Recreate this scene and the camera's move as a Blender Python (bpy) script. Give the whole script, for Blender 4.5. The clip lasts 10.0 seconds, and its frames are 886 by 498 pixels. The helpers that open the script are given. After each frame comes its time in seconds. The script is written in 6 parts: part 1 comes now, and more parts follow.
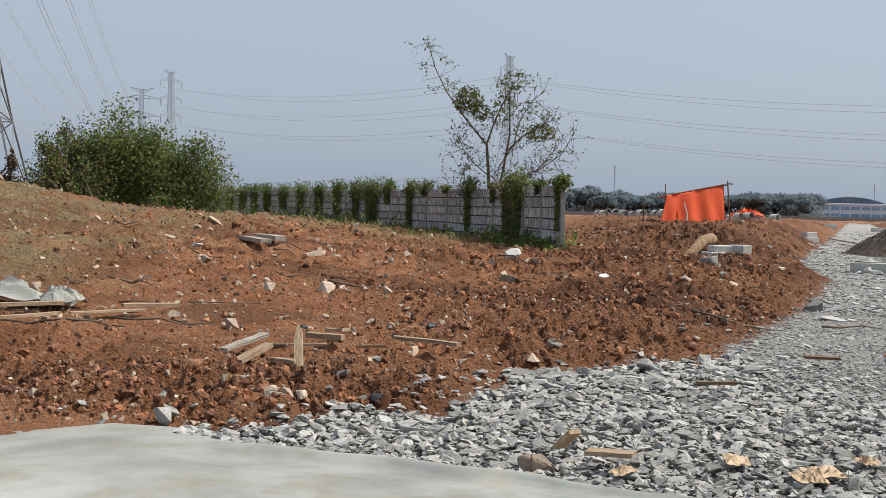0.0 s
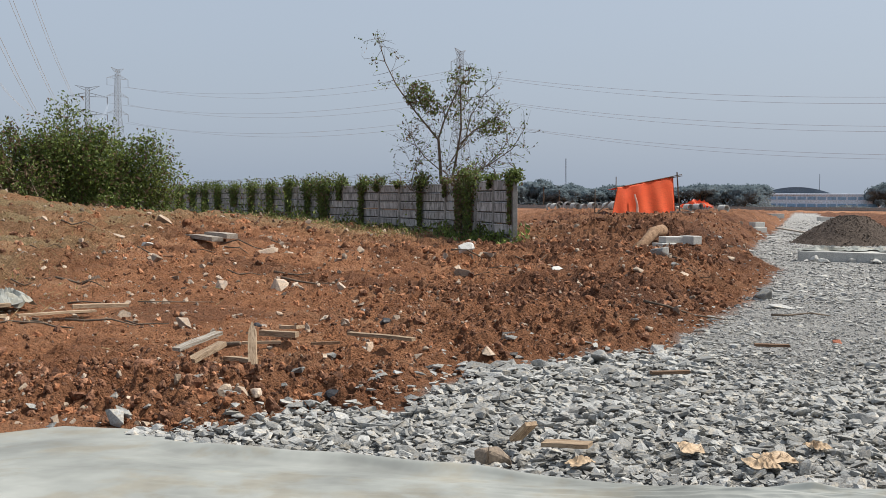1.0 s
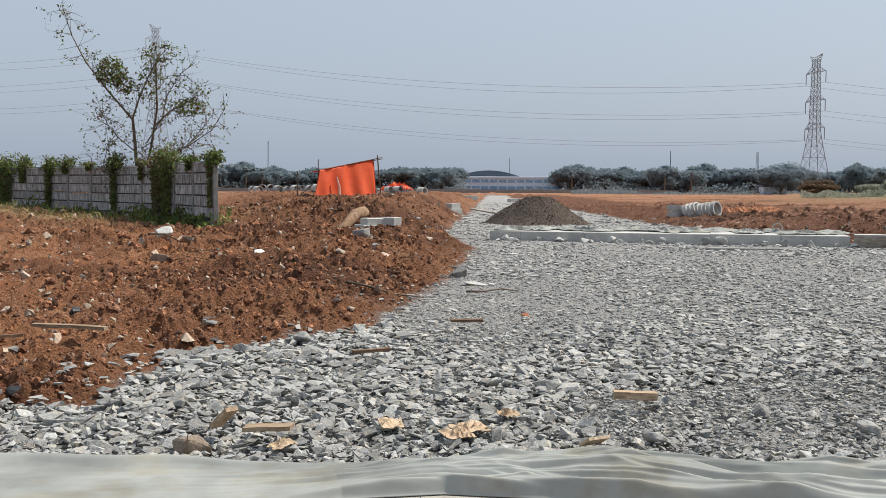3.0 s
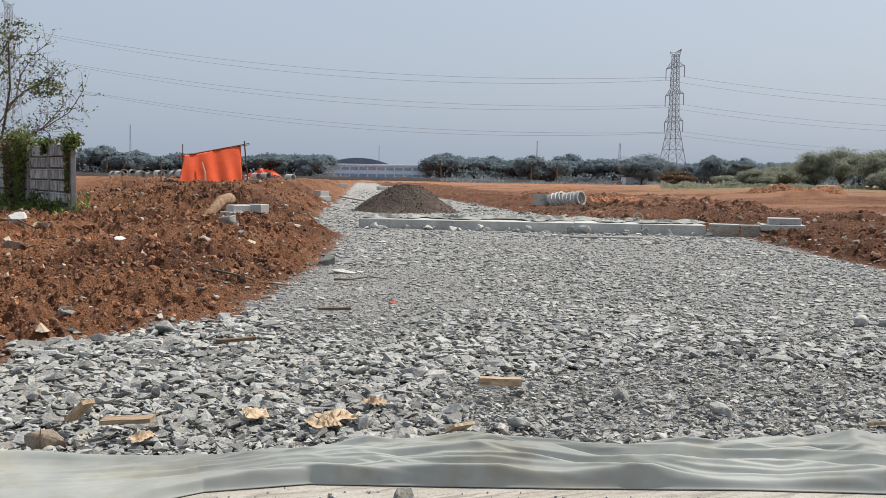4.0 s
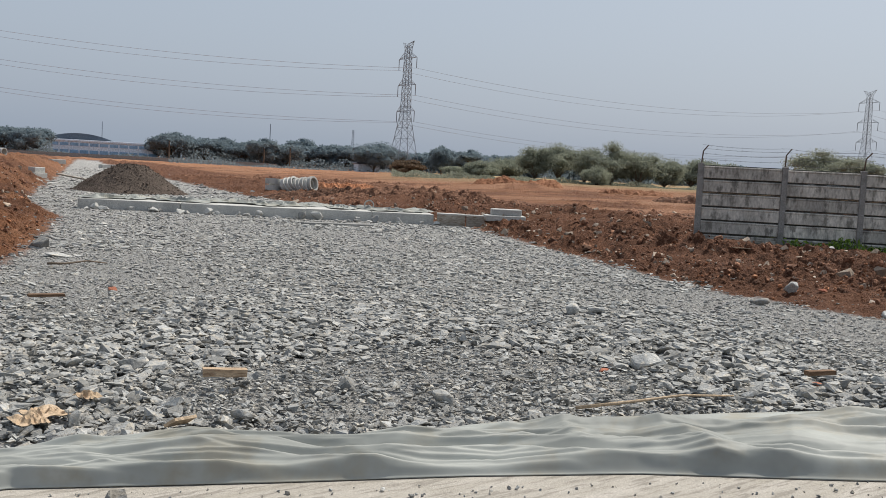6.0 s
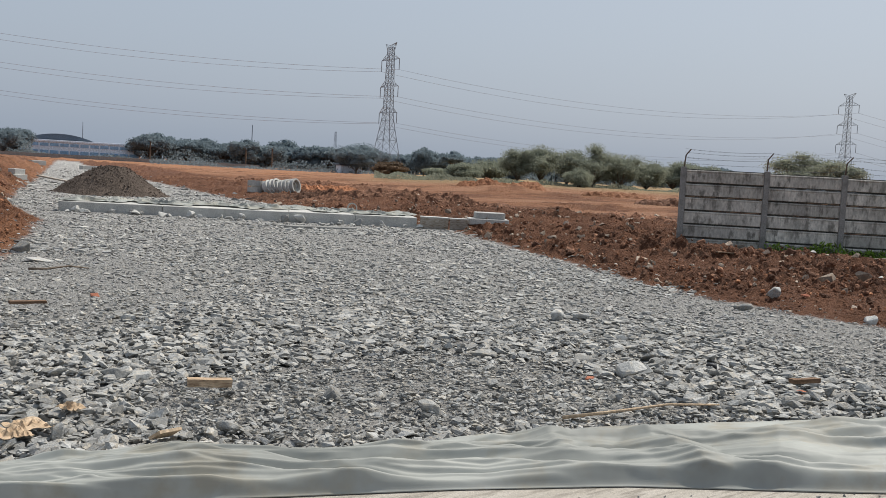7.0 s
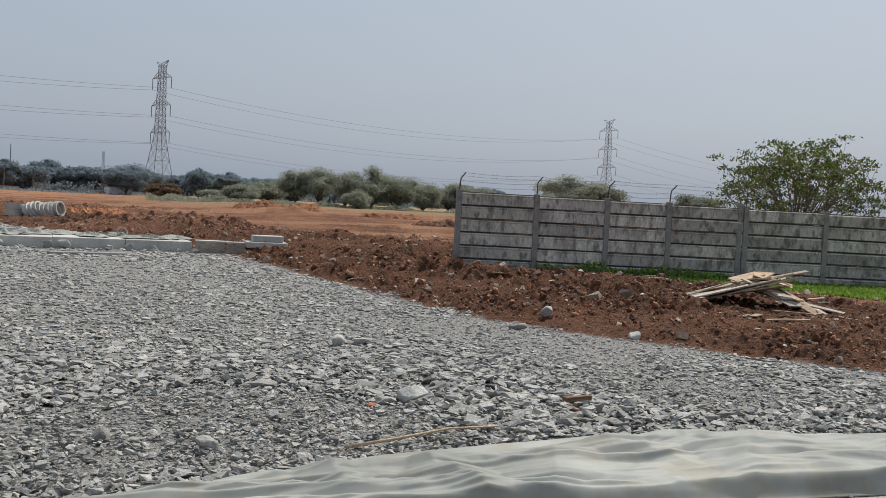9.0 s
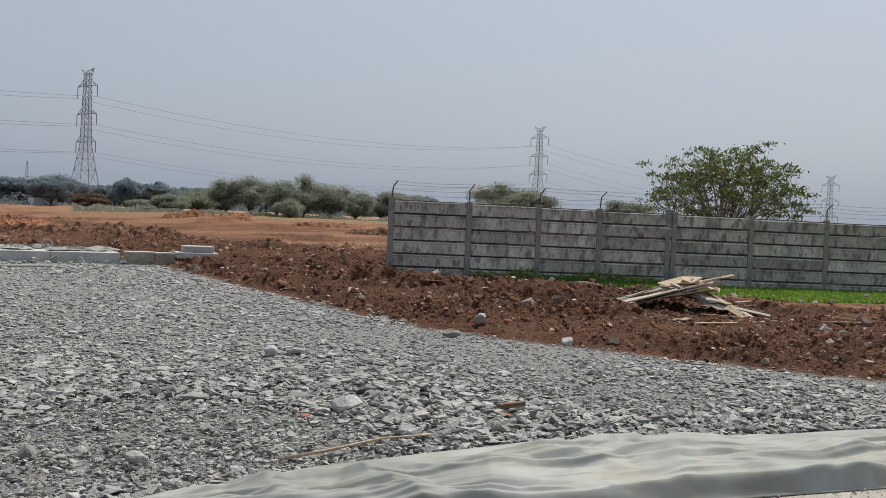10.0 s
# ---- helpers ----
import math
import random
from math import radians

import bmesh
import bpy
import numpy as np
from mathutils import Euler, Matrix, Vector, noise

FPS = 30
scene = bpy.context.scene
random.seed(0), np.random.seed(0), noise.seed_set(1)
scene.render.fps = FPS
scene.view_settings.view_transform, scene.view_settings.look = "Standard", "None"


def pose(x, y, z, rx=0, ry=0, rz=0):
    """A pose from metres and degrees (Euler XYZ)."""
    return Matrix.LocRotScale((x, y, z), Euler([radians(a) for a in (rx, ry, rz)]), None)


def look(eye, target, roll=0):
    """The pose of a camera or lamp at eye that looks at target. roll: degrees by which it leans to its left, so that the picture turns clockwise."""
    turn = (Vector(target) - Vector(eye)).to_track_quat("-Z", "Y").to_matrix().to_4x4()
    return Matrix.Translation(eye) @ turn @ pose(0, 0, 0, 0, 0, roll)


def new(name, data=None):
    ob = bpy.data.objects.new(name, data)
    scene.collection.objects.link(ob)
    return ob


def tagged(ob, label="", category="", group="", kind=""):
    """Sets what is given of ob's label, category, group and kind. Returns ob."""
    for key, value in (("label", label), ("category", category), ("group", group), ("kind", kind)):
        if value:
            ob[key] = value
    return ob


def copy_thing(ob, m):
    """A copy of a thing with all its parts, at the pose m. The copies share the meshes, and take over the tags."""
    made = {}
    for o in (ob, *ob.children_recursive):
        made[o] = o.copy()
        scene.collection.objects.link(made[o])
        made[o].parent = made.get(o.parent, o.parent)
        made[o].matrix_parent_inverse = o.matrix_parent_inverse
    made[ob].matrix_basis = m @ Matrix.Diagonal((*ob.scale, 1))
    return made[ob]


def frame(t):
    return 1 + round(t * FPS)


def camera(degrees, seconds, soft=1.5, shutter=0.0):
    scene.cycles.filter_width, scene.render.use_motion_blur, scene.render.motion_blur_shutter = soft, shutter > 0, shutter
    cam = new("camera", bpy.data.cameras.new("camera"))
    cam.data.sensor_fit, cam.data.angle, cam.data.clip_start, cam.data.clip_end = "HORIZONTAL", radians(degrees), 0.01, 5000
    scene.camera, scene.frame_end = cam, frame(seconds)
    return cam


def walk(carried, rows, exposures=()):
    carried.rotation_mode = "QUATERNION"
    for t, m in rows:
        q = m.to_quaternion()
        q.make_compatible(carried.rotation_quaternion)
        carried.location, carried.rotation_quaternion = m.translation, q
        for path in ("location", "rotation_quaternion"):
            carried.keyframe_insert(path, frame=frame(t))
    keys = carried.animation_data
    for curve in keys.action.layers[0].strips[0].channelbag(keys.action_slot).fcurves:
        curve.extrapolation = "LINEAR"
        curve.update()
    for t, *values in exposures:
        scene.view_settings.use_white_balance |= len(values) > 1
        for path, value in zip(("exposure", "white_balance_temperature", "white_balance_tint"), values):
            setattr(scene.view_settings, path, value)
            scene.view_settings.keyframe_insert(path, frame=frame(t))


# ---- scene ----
cam = camera(46.4, 10.0, soft=0.6)
# seconds, x, y, z, yaw, pitch, roll
PATH = [
    (0.0, -0.081, -0.078, 1.816, -0.00, -2.33, -1.25),
    (0.5, -0.094, -0.067, 1.816, -0.17, -2.40, -0.90),
    (1.0, -0.085, -0.063, 1.810, -2.63, -2.56, -0.44),
    (1.5, -0.075, -0.046, 1.805, -5.78, -2.57, -0.06),
    (2.0, -0.062, -0.050, 1.802, -9.75, -2.73, 0.23),
    (2.5, -0.050, -0.031, 1.793, -14.62, -3.06, -0.08),
    (4.0, -0.019, -0.013, 1.793, -26.15, -3.99, -0.95),
    (4.5, -0.000, -0.000, 1.800, -29.73, -4.20, -1.58),
    (5.0, 0.020, 0.009, 1.799, -33.82, -4.39, -2.03),
    (5.5, 0.038, 0.021, 1.803, -38.67, -4.41, -2.73),
    (7.0, 0.030, 0.080, 1.876, -41.81, -4.17, -3.17),
    (7.5, 0.028, 0.116, 1.910, -41.95, -3.76, -3.05),
    (8.0, 0.044, 0.133, 1.921, -42.79, -3.81, -2.34),
    (8.5, 0.081, 0.143, 1.924, -49.94, -3.20, -2.91),
    (9.0, 0.089, 0.149, 1.920, -54.05, -2.33, -3.06),
    (9.5, 0.084, 0.148, 1.929, -55.96, -1.96, -2.66),
    (10.0, 0.092, 0.145, 1.928, -57.77, -1.72, -2.54),
]
walk(cam, [(t, pose(x, y, z, 90 + p, r, w)) for t, x, y, z, w, p, r in PATH],
     exposures=[(0.0, 0.04), (2.5, 0.08), (4.5, 0.1), (5.5, -0.05), (7.2, -0.12), (8.5, -0.2), (10.0, -0.2)])

# ---- world and sun ----
SUN_AZ, SUN_EL = -84.0, 54.0   # bearing from +y (left positive), elevation
world = bpy.data.worlds.new("sky")
scene.world = world
world.use_nodes = True
wn, wl = world.node_tree.nodes, world.node_tree.links
wn.clear()
sky = wn.new("ShaderNodeTexSky")
sky.sky_type, sky.sun_disc = "NISHITA", False
sky.sun_elevation, sky.sun_rotation = radians(SUN_EL), radians(-SUN_AZ)
sky.altitude, sky.air_density, sky.dust_density, sky.ozone_density = 0, 1.4, 4.0, 2.0
hsv = wn.new("ShaderNodeHueSaturation")
hsv.inputs["Saturation"].default_value = 0.55
haze = wn.new("ShaderNodeMix")
haze.data_type = "RGBA"
haze.inputs[0].default_value = 0.6
haze.inputs[7].default_value = (5.0, 6.0, 7.55, 1)
bg = wn.new("ShaderNodeBackground")
bg.inputs["Strength"].default_value = 0.1
wo = wn.new("ShaderNodeOutputWorld")
wl.new(sky.outputs[0], hsv.inputs["Color"])
wl.new(hsv.outputs[0], haze.inputs[6])
wl.new(haze.outputs[2], bg.inputs["Color"])
wl.new(bg.outputs[0], wo.inputs["Surface"])

sun = new("sun", bpy.data.lights.new("sun", "SUN"))
sun.data.energy, sun.data.angle, sun.data.color = 5.0, radians(0.8), (1.0, 0.95, 0.87)
_a, _e = radians(SUN_AZ), radians(SUN_EL)
sun.matrix_world = look((0, 0, 0), (math.sin(_a) * math.cos(_e), -math.cos(_a) * math.cos(_e), -math.sin(_e)))


# ---- materials ----
def surface(name, colours, scale=3.0, fine=40.0, rough=0.9, bump=0.3, bump_scale=60.0, per_piece=0.0, metal=0.0, spec=0.3,
            streak=None, leaf=0.0):
    """A procedural surface: two or three colours mixed by coarse and fine noise, fine relief, a piece-by-piece shift of value."""
    m = bpy.data.materials.new(name)
    m.use_nodes = True
    n, l = m.node_tree.nodes, m.node_tree.links
    b = n["Principled BSDF"]
    co = n.new("ShaderNodeTexCoord")
    src = co.outputs["Object"]
    if per_piece:
        shift, own = n.new("ShaderNodeVectorMath"), n.new("ShaderNodeObjectInfo")
        shift.operation = "MULTIPLY_ADD"
        shift.inputs[1].default_value = (37.0, 53.0, 19.0)
        l.new(own.outputs["Random"], shift.inputs[0])
        l.new(src, shift.inputs[2])
        src = shift.outputs[0]
    if streak:
        mp = n.new("ShaderNodeMapping")
        mp.inputs["Scale"].default_value = streak
        l.new(src, mp.inputs["Vector"])
        src = mp.outputs[0]

    def nz(s, detail=4.0):
        t = n.new("ShaderNodeTexNoise")
        t.inputs["Scale"].default_value, t.inputs["Detail"].default_value, t.inputs["Roughness"].default_value = s, detail, 0.6
        l.new(src, t.inputs["Vector"])
        return t.outputs["Fac"]

    def ramp(fac, cs, lo=0.32, hi=0.68):
        r = n.new("ShaderNodeValToRGB")
        r.color_ramp.elements[0].position, r.color_ramp.elements[1].position = lo, hi
        r.color_ramp.elements[0].color, r.color_ramp.elements[1].color = (*cs[0], 1), (*cs[1], 1)
        l.new(fac, r.inputs[0])
        return r.outputs[0]

    def mix(fac, a, c, mode="MIX"):
        x = n.new("ShaderNodeMix")
        x.data_type, x.blend_type = "RGBA", mode
        for sock, v in ((x.inputs[0], fac), (x.inputs[6], a), (x.inputs[7], c)):
            if isinstance(v, (int, float)):
                sock.default_value = v
            elif isinstance(v, tuple):
                sock.default_value = (*v, 1)
            else:
                l.new(v, sock)
        return x.outputs[2]

    col = ramp(nz(scale), colours[:2])
    if len(colours) > 2:
        sel = ramp(nz(scale * 2.7 + 0.31, 5.0), ((0, 0, 0), (1, 1, 1)), 0.5, 0.62)
        col = mix(sel, col, colours[2])
    grain = ramp(nz(fine), ((0.72, 0.72, 0.72), (1.18, 1.18, 1.18)))
    col = mix(1.0, col, grain, "MULTIPLY")
    if per_piece:
        g, o = n.new("ShaderNodeNewGeometry"), n.new("ShaderNodeObjectInfo")
        s = n.new("ShaderNodeMath")
        s.operation = "ADD"
        l.new(g.outputs["Random Per Island"], s.inputs[0])
        l.new(o.outputs["Random"], s.inputs[1])
        f = n.new("ShaderNodeMath")
        f.operation = "FRACT"
        l.new(s.outputs[0], f.inputs[0])
        lo, hi = 1 - per_piece, 1 + per_piece
        col = mix(1.0, col, ramp(f.outputs[0], ((lo, lo, lo), (hi, hi, hi)), 0.0, 1.0), "MULTIPLY")
    l.new(col, b.inputs["Base Color"])
    if leaf:
        tr, ms = n.new("ShaderNodeBsdfTranslucent"), n.new("ShaderNodeMixShader")
        l.new(col, tr.inputs["Color"])
        ms.inputs[0].default_value = leaf
        l.new(b.outputs[0], ms.inputs[1])
        l.new(tr.outputs[0], ms.inputs[2])
        l.new(ms.outputs[0], n["Material Output"].inputs["Surface"])
    b.inputs["Roughness"].default_value, b.inputs["Metallic"].default_value = rough, metal
    b.inputs["Specular IOR Level"].default_value = spec
    if bump:
        bp = n.new("ShaderNodeBump")
        bp.inputs["Strength"].default_value, bp.inputs["Distance"].default_value = bump, 1.0 / bump_scale
        l.new(nz(bump_scale, 6.0), bp.inputs["Height"])
        l.new(bp.outputs[0], b.inputs["Normal"])
    return m


M_STONE = surface("crushed_grey_stone", [(0.255, 0.256, 0.246), (0.365, 0.362, 0.345), (0.385, 0.352, 0.298)], 5, 45, 0.85, 0.6, 40, per_piece=0.38)
M_PEBBLE = surface("pale_rubble", [(0.34, 0.25, 0.18), (0.48, 0.385, 0.29), (0.30, 0.245, 0.20)], 4, 50, 0.9, 0.5, 40, per_piece=0.45)
M_CLOD = surface("red_brown_clod", [(0.175, 0.07, 0.032), (0.32, 0.138, 0.066), (0.41, 0.2, 0.107)], 4, 30, 0.95, 0.8, 35, per_piece=0.45)
M_CLOD_DARK = surface("dark_brown_clod", [(0.10, 0.046, 0.027), (0.20, 0.094, 0.053), (0.31, 0.16, 0.093)], 4, 30, 0.95, 0.8, 35, per_piece=0.5)
M_CONCRETE = surface("weathered_concrete", [(0.36, 0.34, 0.30), (0.62, 0.588, 0.52), (0.23, 0.217, 0.188)], 1.0, 9, 0.9, 0.4, 40, per_piece=0.25, streak=(1.7, 1.7, 0.8))
M_CONCRETE_L = surface("pale_stained_concrete", [(0.26, 0.25, 0.24), (0.52, 0.51, 0.50), (0.17, 0.17, 0.16)], 1.4, 12, 0.9, 0.3, 60, per_piece=0.15, streak=(2.2, 2.2, 0.5))
# near-black joint colour stands in for the shade inside the panel grooves
M_JOINT = surface("shade_dark_joint", [(0.05, 0.05, 0.044), (0.1, 0.098, 0.088)], 6, 40, 0.95, 0.3, 60)
M_BROWN = surface("dark_bark_strip", [(0.13, 0.075, 0.045), (0.24, 0.15, 0.09)], 5, 40, 0.9, 0.5, 50, streak=(1, 8, 8))
M_POST = surface("grey_post_concrete", [(0.2, 0.195, 0.18), (0.33, 0.32, 0.3)], 3, 40, 0.9, 0.3, 60)
M_NEWCON = surface("new_pale_concrete", [(0.43, 0.42, 0.39), (0.56, 0.55, 0.51)], 2, 35, 0.85, 0.25, 60, per_piece=0.1)
M_SLAB = surface("brushed_concrete", [(0.38, 0.345, 0.29), (0.48, 0.44, 0.385), (0.30, 0.27, 0.23)], 1.5, 40, 0.9, 0.5, 45, streak=(1.0, 6.0, 1.0))
M_STEEL = surface("galvanised_steel", [(0.16, 0.17, 0.18), (0.24, 0.25, 0.26)], 3, 30, 0.6, 0.0, metal=0.2)
# steel for far pylons and masts: haze painted in as a lighter, bluer grey
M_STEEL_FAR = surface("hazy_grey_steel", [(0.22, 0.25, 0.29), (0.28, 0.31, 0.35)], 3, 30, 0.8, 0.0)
# cable grey shifted towards the sky's colour, so haze is part of it
M_CABLE = surface("hazy_aluminium_cable", [(0.46, 0.5, 0.56), (0.5, 0.54, 0.6)], 1, 10, 0.8, 0.0)
M_RUST = surface("rusty_wire", [(0.08, 0.06, 0.05), (0.16, 0.1, 0.07)], 20, 60, 0.8, 0.0)
M_SHEET = surface("translucent_plastic_sheet", [(0.34, 0.35, 0.322), (0.425, 0.434, 0.40), (0.355, 0.34, 0.285)], 0.7, 1.3, 0.58, 0.0, 25, spec=0.2, leaf=0.2)
M_TARP = surface("orange_tarpaulin", [(0.88, 0.115, 0.035), (0.95, 0.16, 0.05)], 1.2, 30, 0.55, 0.2, 20, leaf=0.25)
M_WOOD = surface("pale_sawn_wood", [(0.33, 0.23, 0.145), (0.49, 0.37, 0.25), (0.24, 0.16, 0.10)], 3, 30, 0.85, 0.3, 50, per_piece=0.25, streak=(1, 8, 8))
M_WOOD_GREY = surface("weathered_board", [(0.33, 0.29, 0.24), (0.52, 0.47, 0.4), (0.25, 0.18, 0.12)], 3, 30, 0.9, 0.3, 50, per_piece=0.3, streak=(1, 8, 8))
M_BARK = surface("bark", [(0.10, 0.075, 0.055), (0.2, 0.155, 0.115)], 4, 30, 0.95, 0.6, 30)
M_PAPER = surface("crumpled_brown_paper", [(0.42, 0.30, 0.19), (0.56, 0.43, 0.30)], 4, 30, 0.9, 0.4, 30)
M_LEAF = surface("green_leaf", [(0.075, 0.115, 0.03), (0.15, 0.195, 0.055)], 0.6, 8, 0.55, 0.0, per_piece=0.5, leaf=0.32)
M_LEAF_LIGHT = surface("fresh_green_leaf", [(0.15, 0.21, 0.04), (0.26, 0.31, 0.08)], 0.6, 8, 0.55, 0.0, per_piece=0.4, leaf=0.36)
M_LEAF_DRY = surface("dry_brown_leaf", [(0.12, 0.08, 0.05), (0.21, 0.145, 0.09)], 0.8, 8, 0.8, 0.0, per_piece=0.4, leaf=0.3)
# far leaves: distance haze painted in as a pale, bluish, low-contrast green
M_FOLIAGE_FAR = surface("haze_tinted_foliage", [(0.185, 0.235, 0.26), (0.22, 0.27, 0.29)], 0.05, 1.2, 0.95, 0.0, per_piece=0.12, leaf=0.5, spec=0.05)
# olive scrub leaves greyed and lightened to hold the haze in their colour
M_FOLIAGE_MID = surface("hazy_scrub_foliage", [(0.24, 0.262, 0.21), (0.32, 0.335, 0.255)], 0.08, 1.5, 0.95, 0.0, per_piece=0.2, leaf=0.5, spec=0.05)
M_GRASS = surface("short_green_grass", [(0.16, 0.27, 0.035), (0.25, 0.36, 0.07)], 1, 20, 0.9, 0.0, per_piece=0.3, leaf=0.35)
M_STRAW = surface("dry_grass", [(0.3, 0.22, 0.11), (0.45, 0.35, 0.19)], 1, 20, 0.95, 0.0, per_piece=0.3)
M_PILE = surface("dark_grey_aggregate", [(0.085, 0.067, 0.055), (0.155, 0.122, 0.1)], 3, 25, 0.95, 1.0, 14, per_piece=0.3, spec=0.1)
M_BLACK = surface("black_plastic", [(0.015, 0.015, 0.017), (0.035, 0.035, 0.04)], 6, 40, 0.4, 0.2, 30)
M_BRICK = surface("broken_red_brick", [(0.4, 0.13, 0.07), (0.5, 0.2, 0.12)], 8, 60, 0.9, 0.4, 60, per_piece=0.2)
M_WHITE = surface("white_painted_sheet", [(0.66, 0.74, 0.82), (0.74, 0.82, 0.9)], 0.1, 2, 0.7, 0.0)
M_BLUE = surface("blue_glazing", [(0.22, 0.38, 0.55), (0.3, 0.46, 0.62)], 0.1, 1, 0.4, 0.0)
M_ROOF = surface("dark_curved_roof", [(0.07, 0.09, 0.12), (0.1, 0.12, 0.15)], 0.1, 2, 0.6, 0.0)


# ---- the lie of the land ----
def _hash(ix, iy, seed):
    h = (ix.astype(np.int64) * 374761393 + iy.astype(np.int64) * 668265263 + seed * 1274126177) & 0x7FFFFFFF
    h = ((h ^ (h >> 13)) * 1103515245) & 0x7FFFFFFF
    return ((h ^ (h >> 16)) & 0xFFFF) / 65535.0


def vnoise(x, y, seed=0):
    """Smooth value noise, 0 to 1, on arrays."""
    ix, iy = np.floor(x), np.floor(y)
    fx, fy = x - ix, y - iy
    fx, fy = fx * fx * (3 - 2 * fx), fy * fy * (3 - 2 * fy)
    a, b = _hash(ix, iy, seed), _hash(ix + 1, iy, seed)
    c, d = _hash(ix, iy + 1, seed), _hash(ix + 1, iy + 1, seed)
    return (a * (1 - fx) + b * fx) * (1 - fy) + (c * (1 - fx) + d * fx) * fy


def lumps(x, y, seed=0):
    """Rounded lumps with creases between them, 0 to 1."""
    n = 2 * np.abs(vnoise(x, y, seed) - 0.5)
    m = 2 * np.abs(vnoise(x * 1.9 + 7.3 + 0.6 * y, y * 1.9 - 0.6 * x, seed + 5) - 0.5)
    return 0.65 * n + 0.35 * m


def sstep(a, b, v):
    t = np.clip((v - a) / (b - a), 0, 1)
    return t * t * (3 - 2 * t)


GRAVEL_LEFT = [(-3.6, 6.5), (-1.93, 7.8), (-1.4, 8.06), (-0.92, 8.55), (-0.16, 8.74), (0.45, 10.1), (1.04, 11.1), (1.64, 11.4), (2.44, 11.9),
               (3.1, 11.8), (4.2, 14.2), (8.1, 22.3), (10.9, 29.0), (13.2, 38.5), (20.0, 55.0), (44.5, 116.0), (80.0, 205.0)]
GRAVEL_RIGHT = [(84.0, 203.0), (48.0, 112.0), (36.4, 74.0), (27.5, 47.0), (25.0, 34.0), (23.2, 25.4), (20.3, 20.0), (18.0, 15.7), (15.45, 10.8), (14.7, 7.6),
                (14.75, 4.8), (14.75, 2.4), (15.5, -4.0), (17.0, -14.0), (-6.0, -14.0)]
GRAVEL = GRAVEL_LEFT + GRAVEL_RIGHT


SHEET_UP = [(-9.0, 8.6), (-5.5, 8.0), (-3.39, 7.67), (-2.65, 8.04), (-2.18, 7.92), (-1.57, 7.56), (-1.2, 7.33), (-0.37, 7.08), (0.41, 6.88), (1.31, 6.40), (1.9, 6.33), (3.04, 5.80),
            (4.49, 5.35), (6.11, 5.02), (7.15, 4.7), (8.17, 4.22), (9.34, 3.15), (10.9, 2.1), (14.0, -0.6)]


def sheet_edge(x):
    return np.interp(x, [p[0] for p in SHEET_UP], [p[1] for p in SHEET_UP])


def edge_distance(x, y, poly):
    """Signed distance to a closed outline: positive inside."""
    x, y = np.asarray(x, float), np.asarray(y, float)
    best, inside = np.full(x.shape, 1e9), np.zeros(x.shape, bool)
    for (ax, ay), (bx, by) in zip(poly, poly[1:] + poly[:1]):
        dx, dy = bx - ax, by - ay
        t = np.clip(((x - ax) * dx + (y - ay) * dy) / (dx * dx + dy * dy), 0, 1)
        best = np.minimum(best, np.hypot(x - ax - t * dx, y - ay - t * dy))
        if ay != by:
            cross = ((ay > y) != (by > y)) & (x < dx * (y - ay) / dy + ax)
            inside ^= cross
    return np.where(inside, best, -best)


def blob(x, y, cx, cy, rx, ry, turn=0.0):
    c, s = math.cos(radians(turn)), math.sin(radians(turn))
    u, v = ((x - cx) * c + (y - cy) * s) / rx, (-(x - cx) * s + (y - cy) * c) / ry
    return np.exp(-(u * u + v * v))


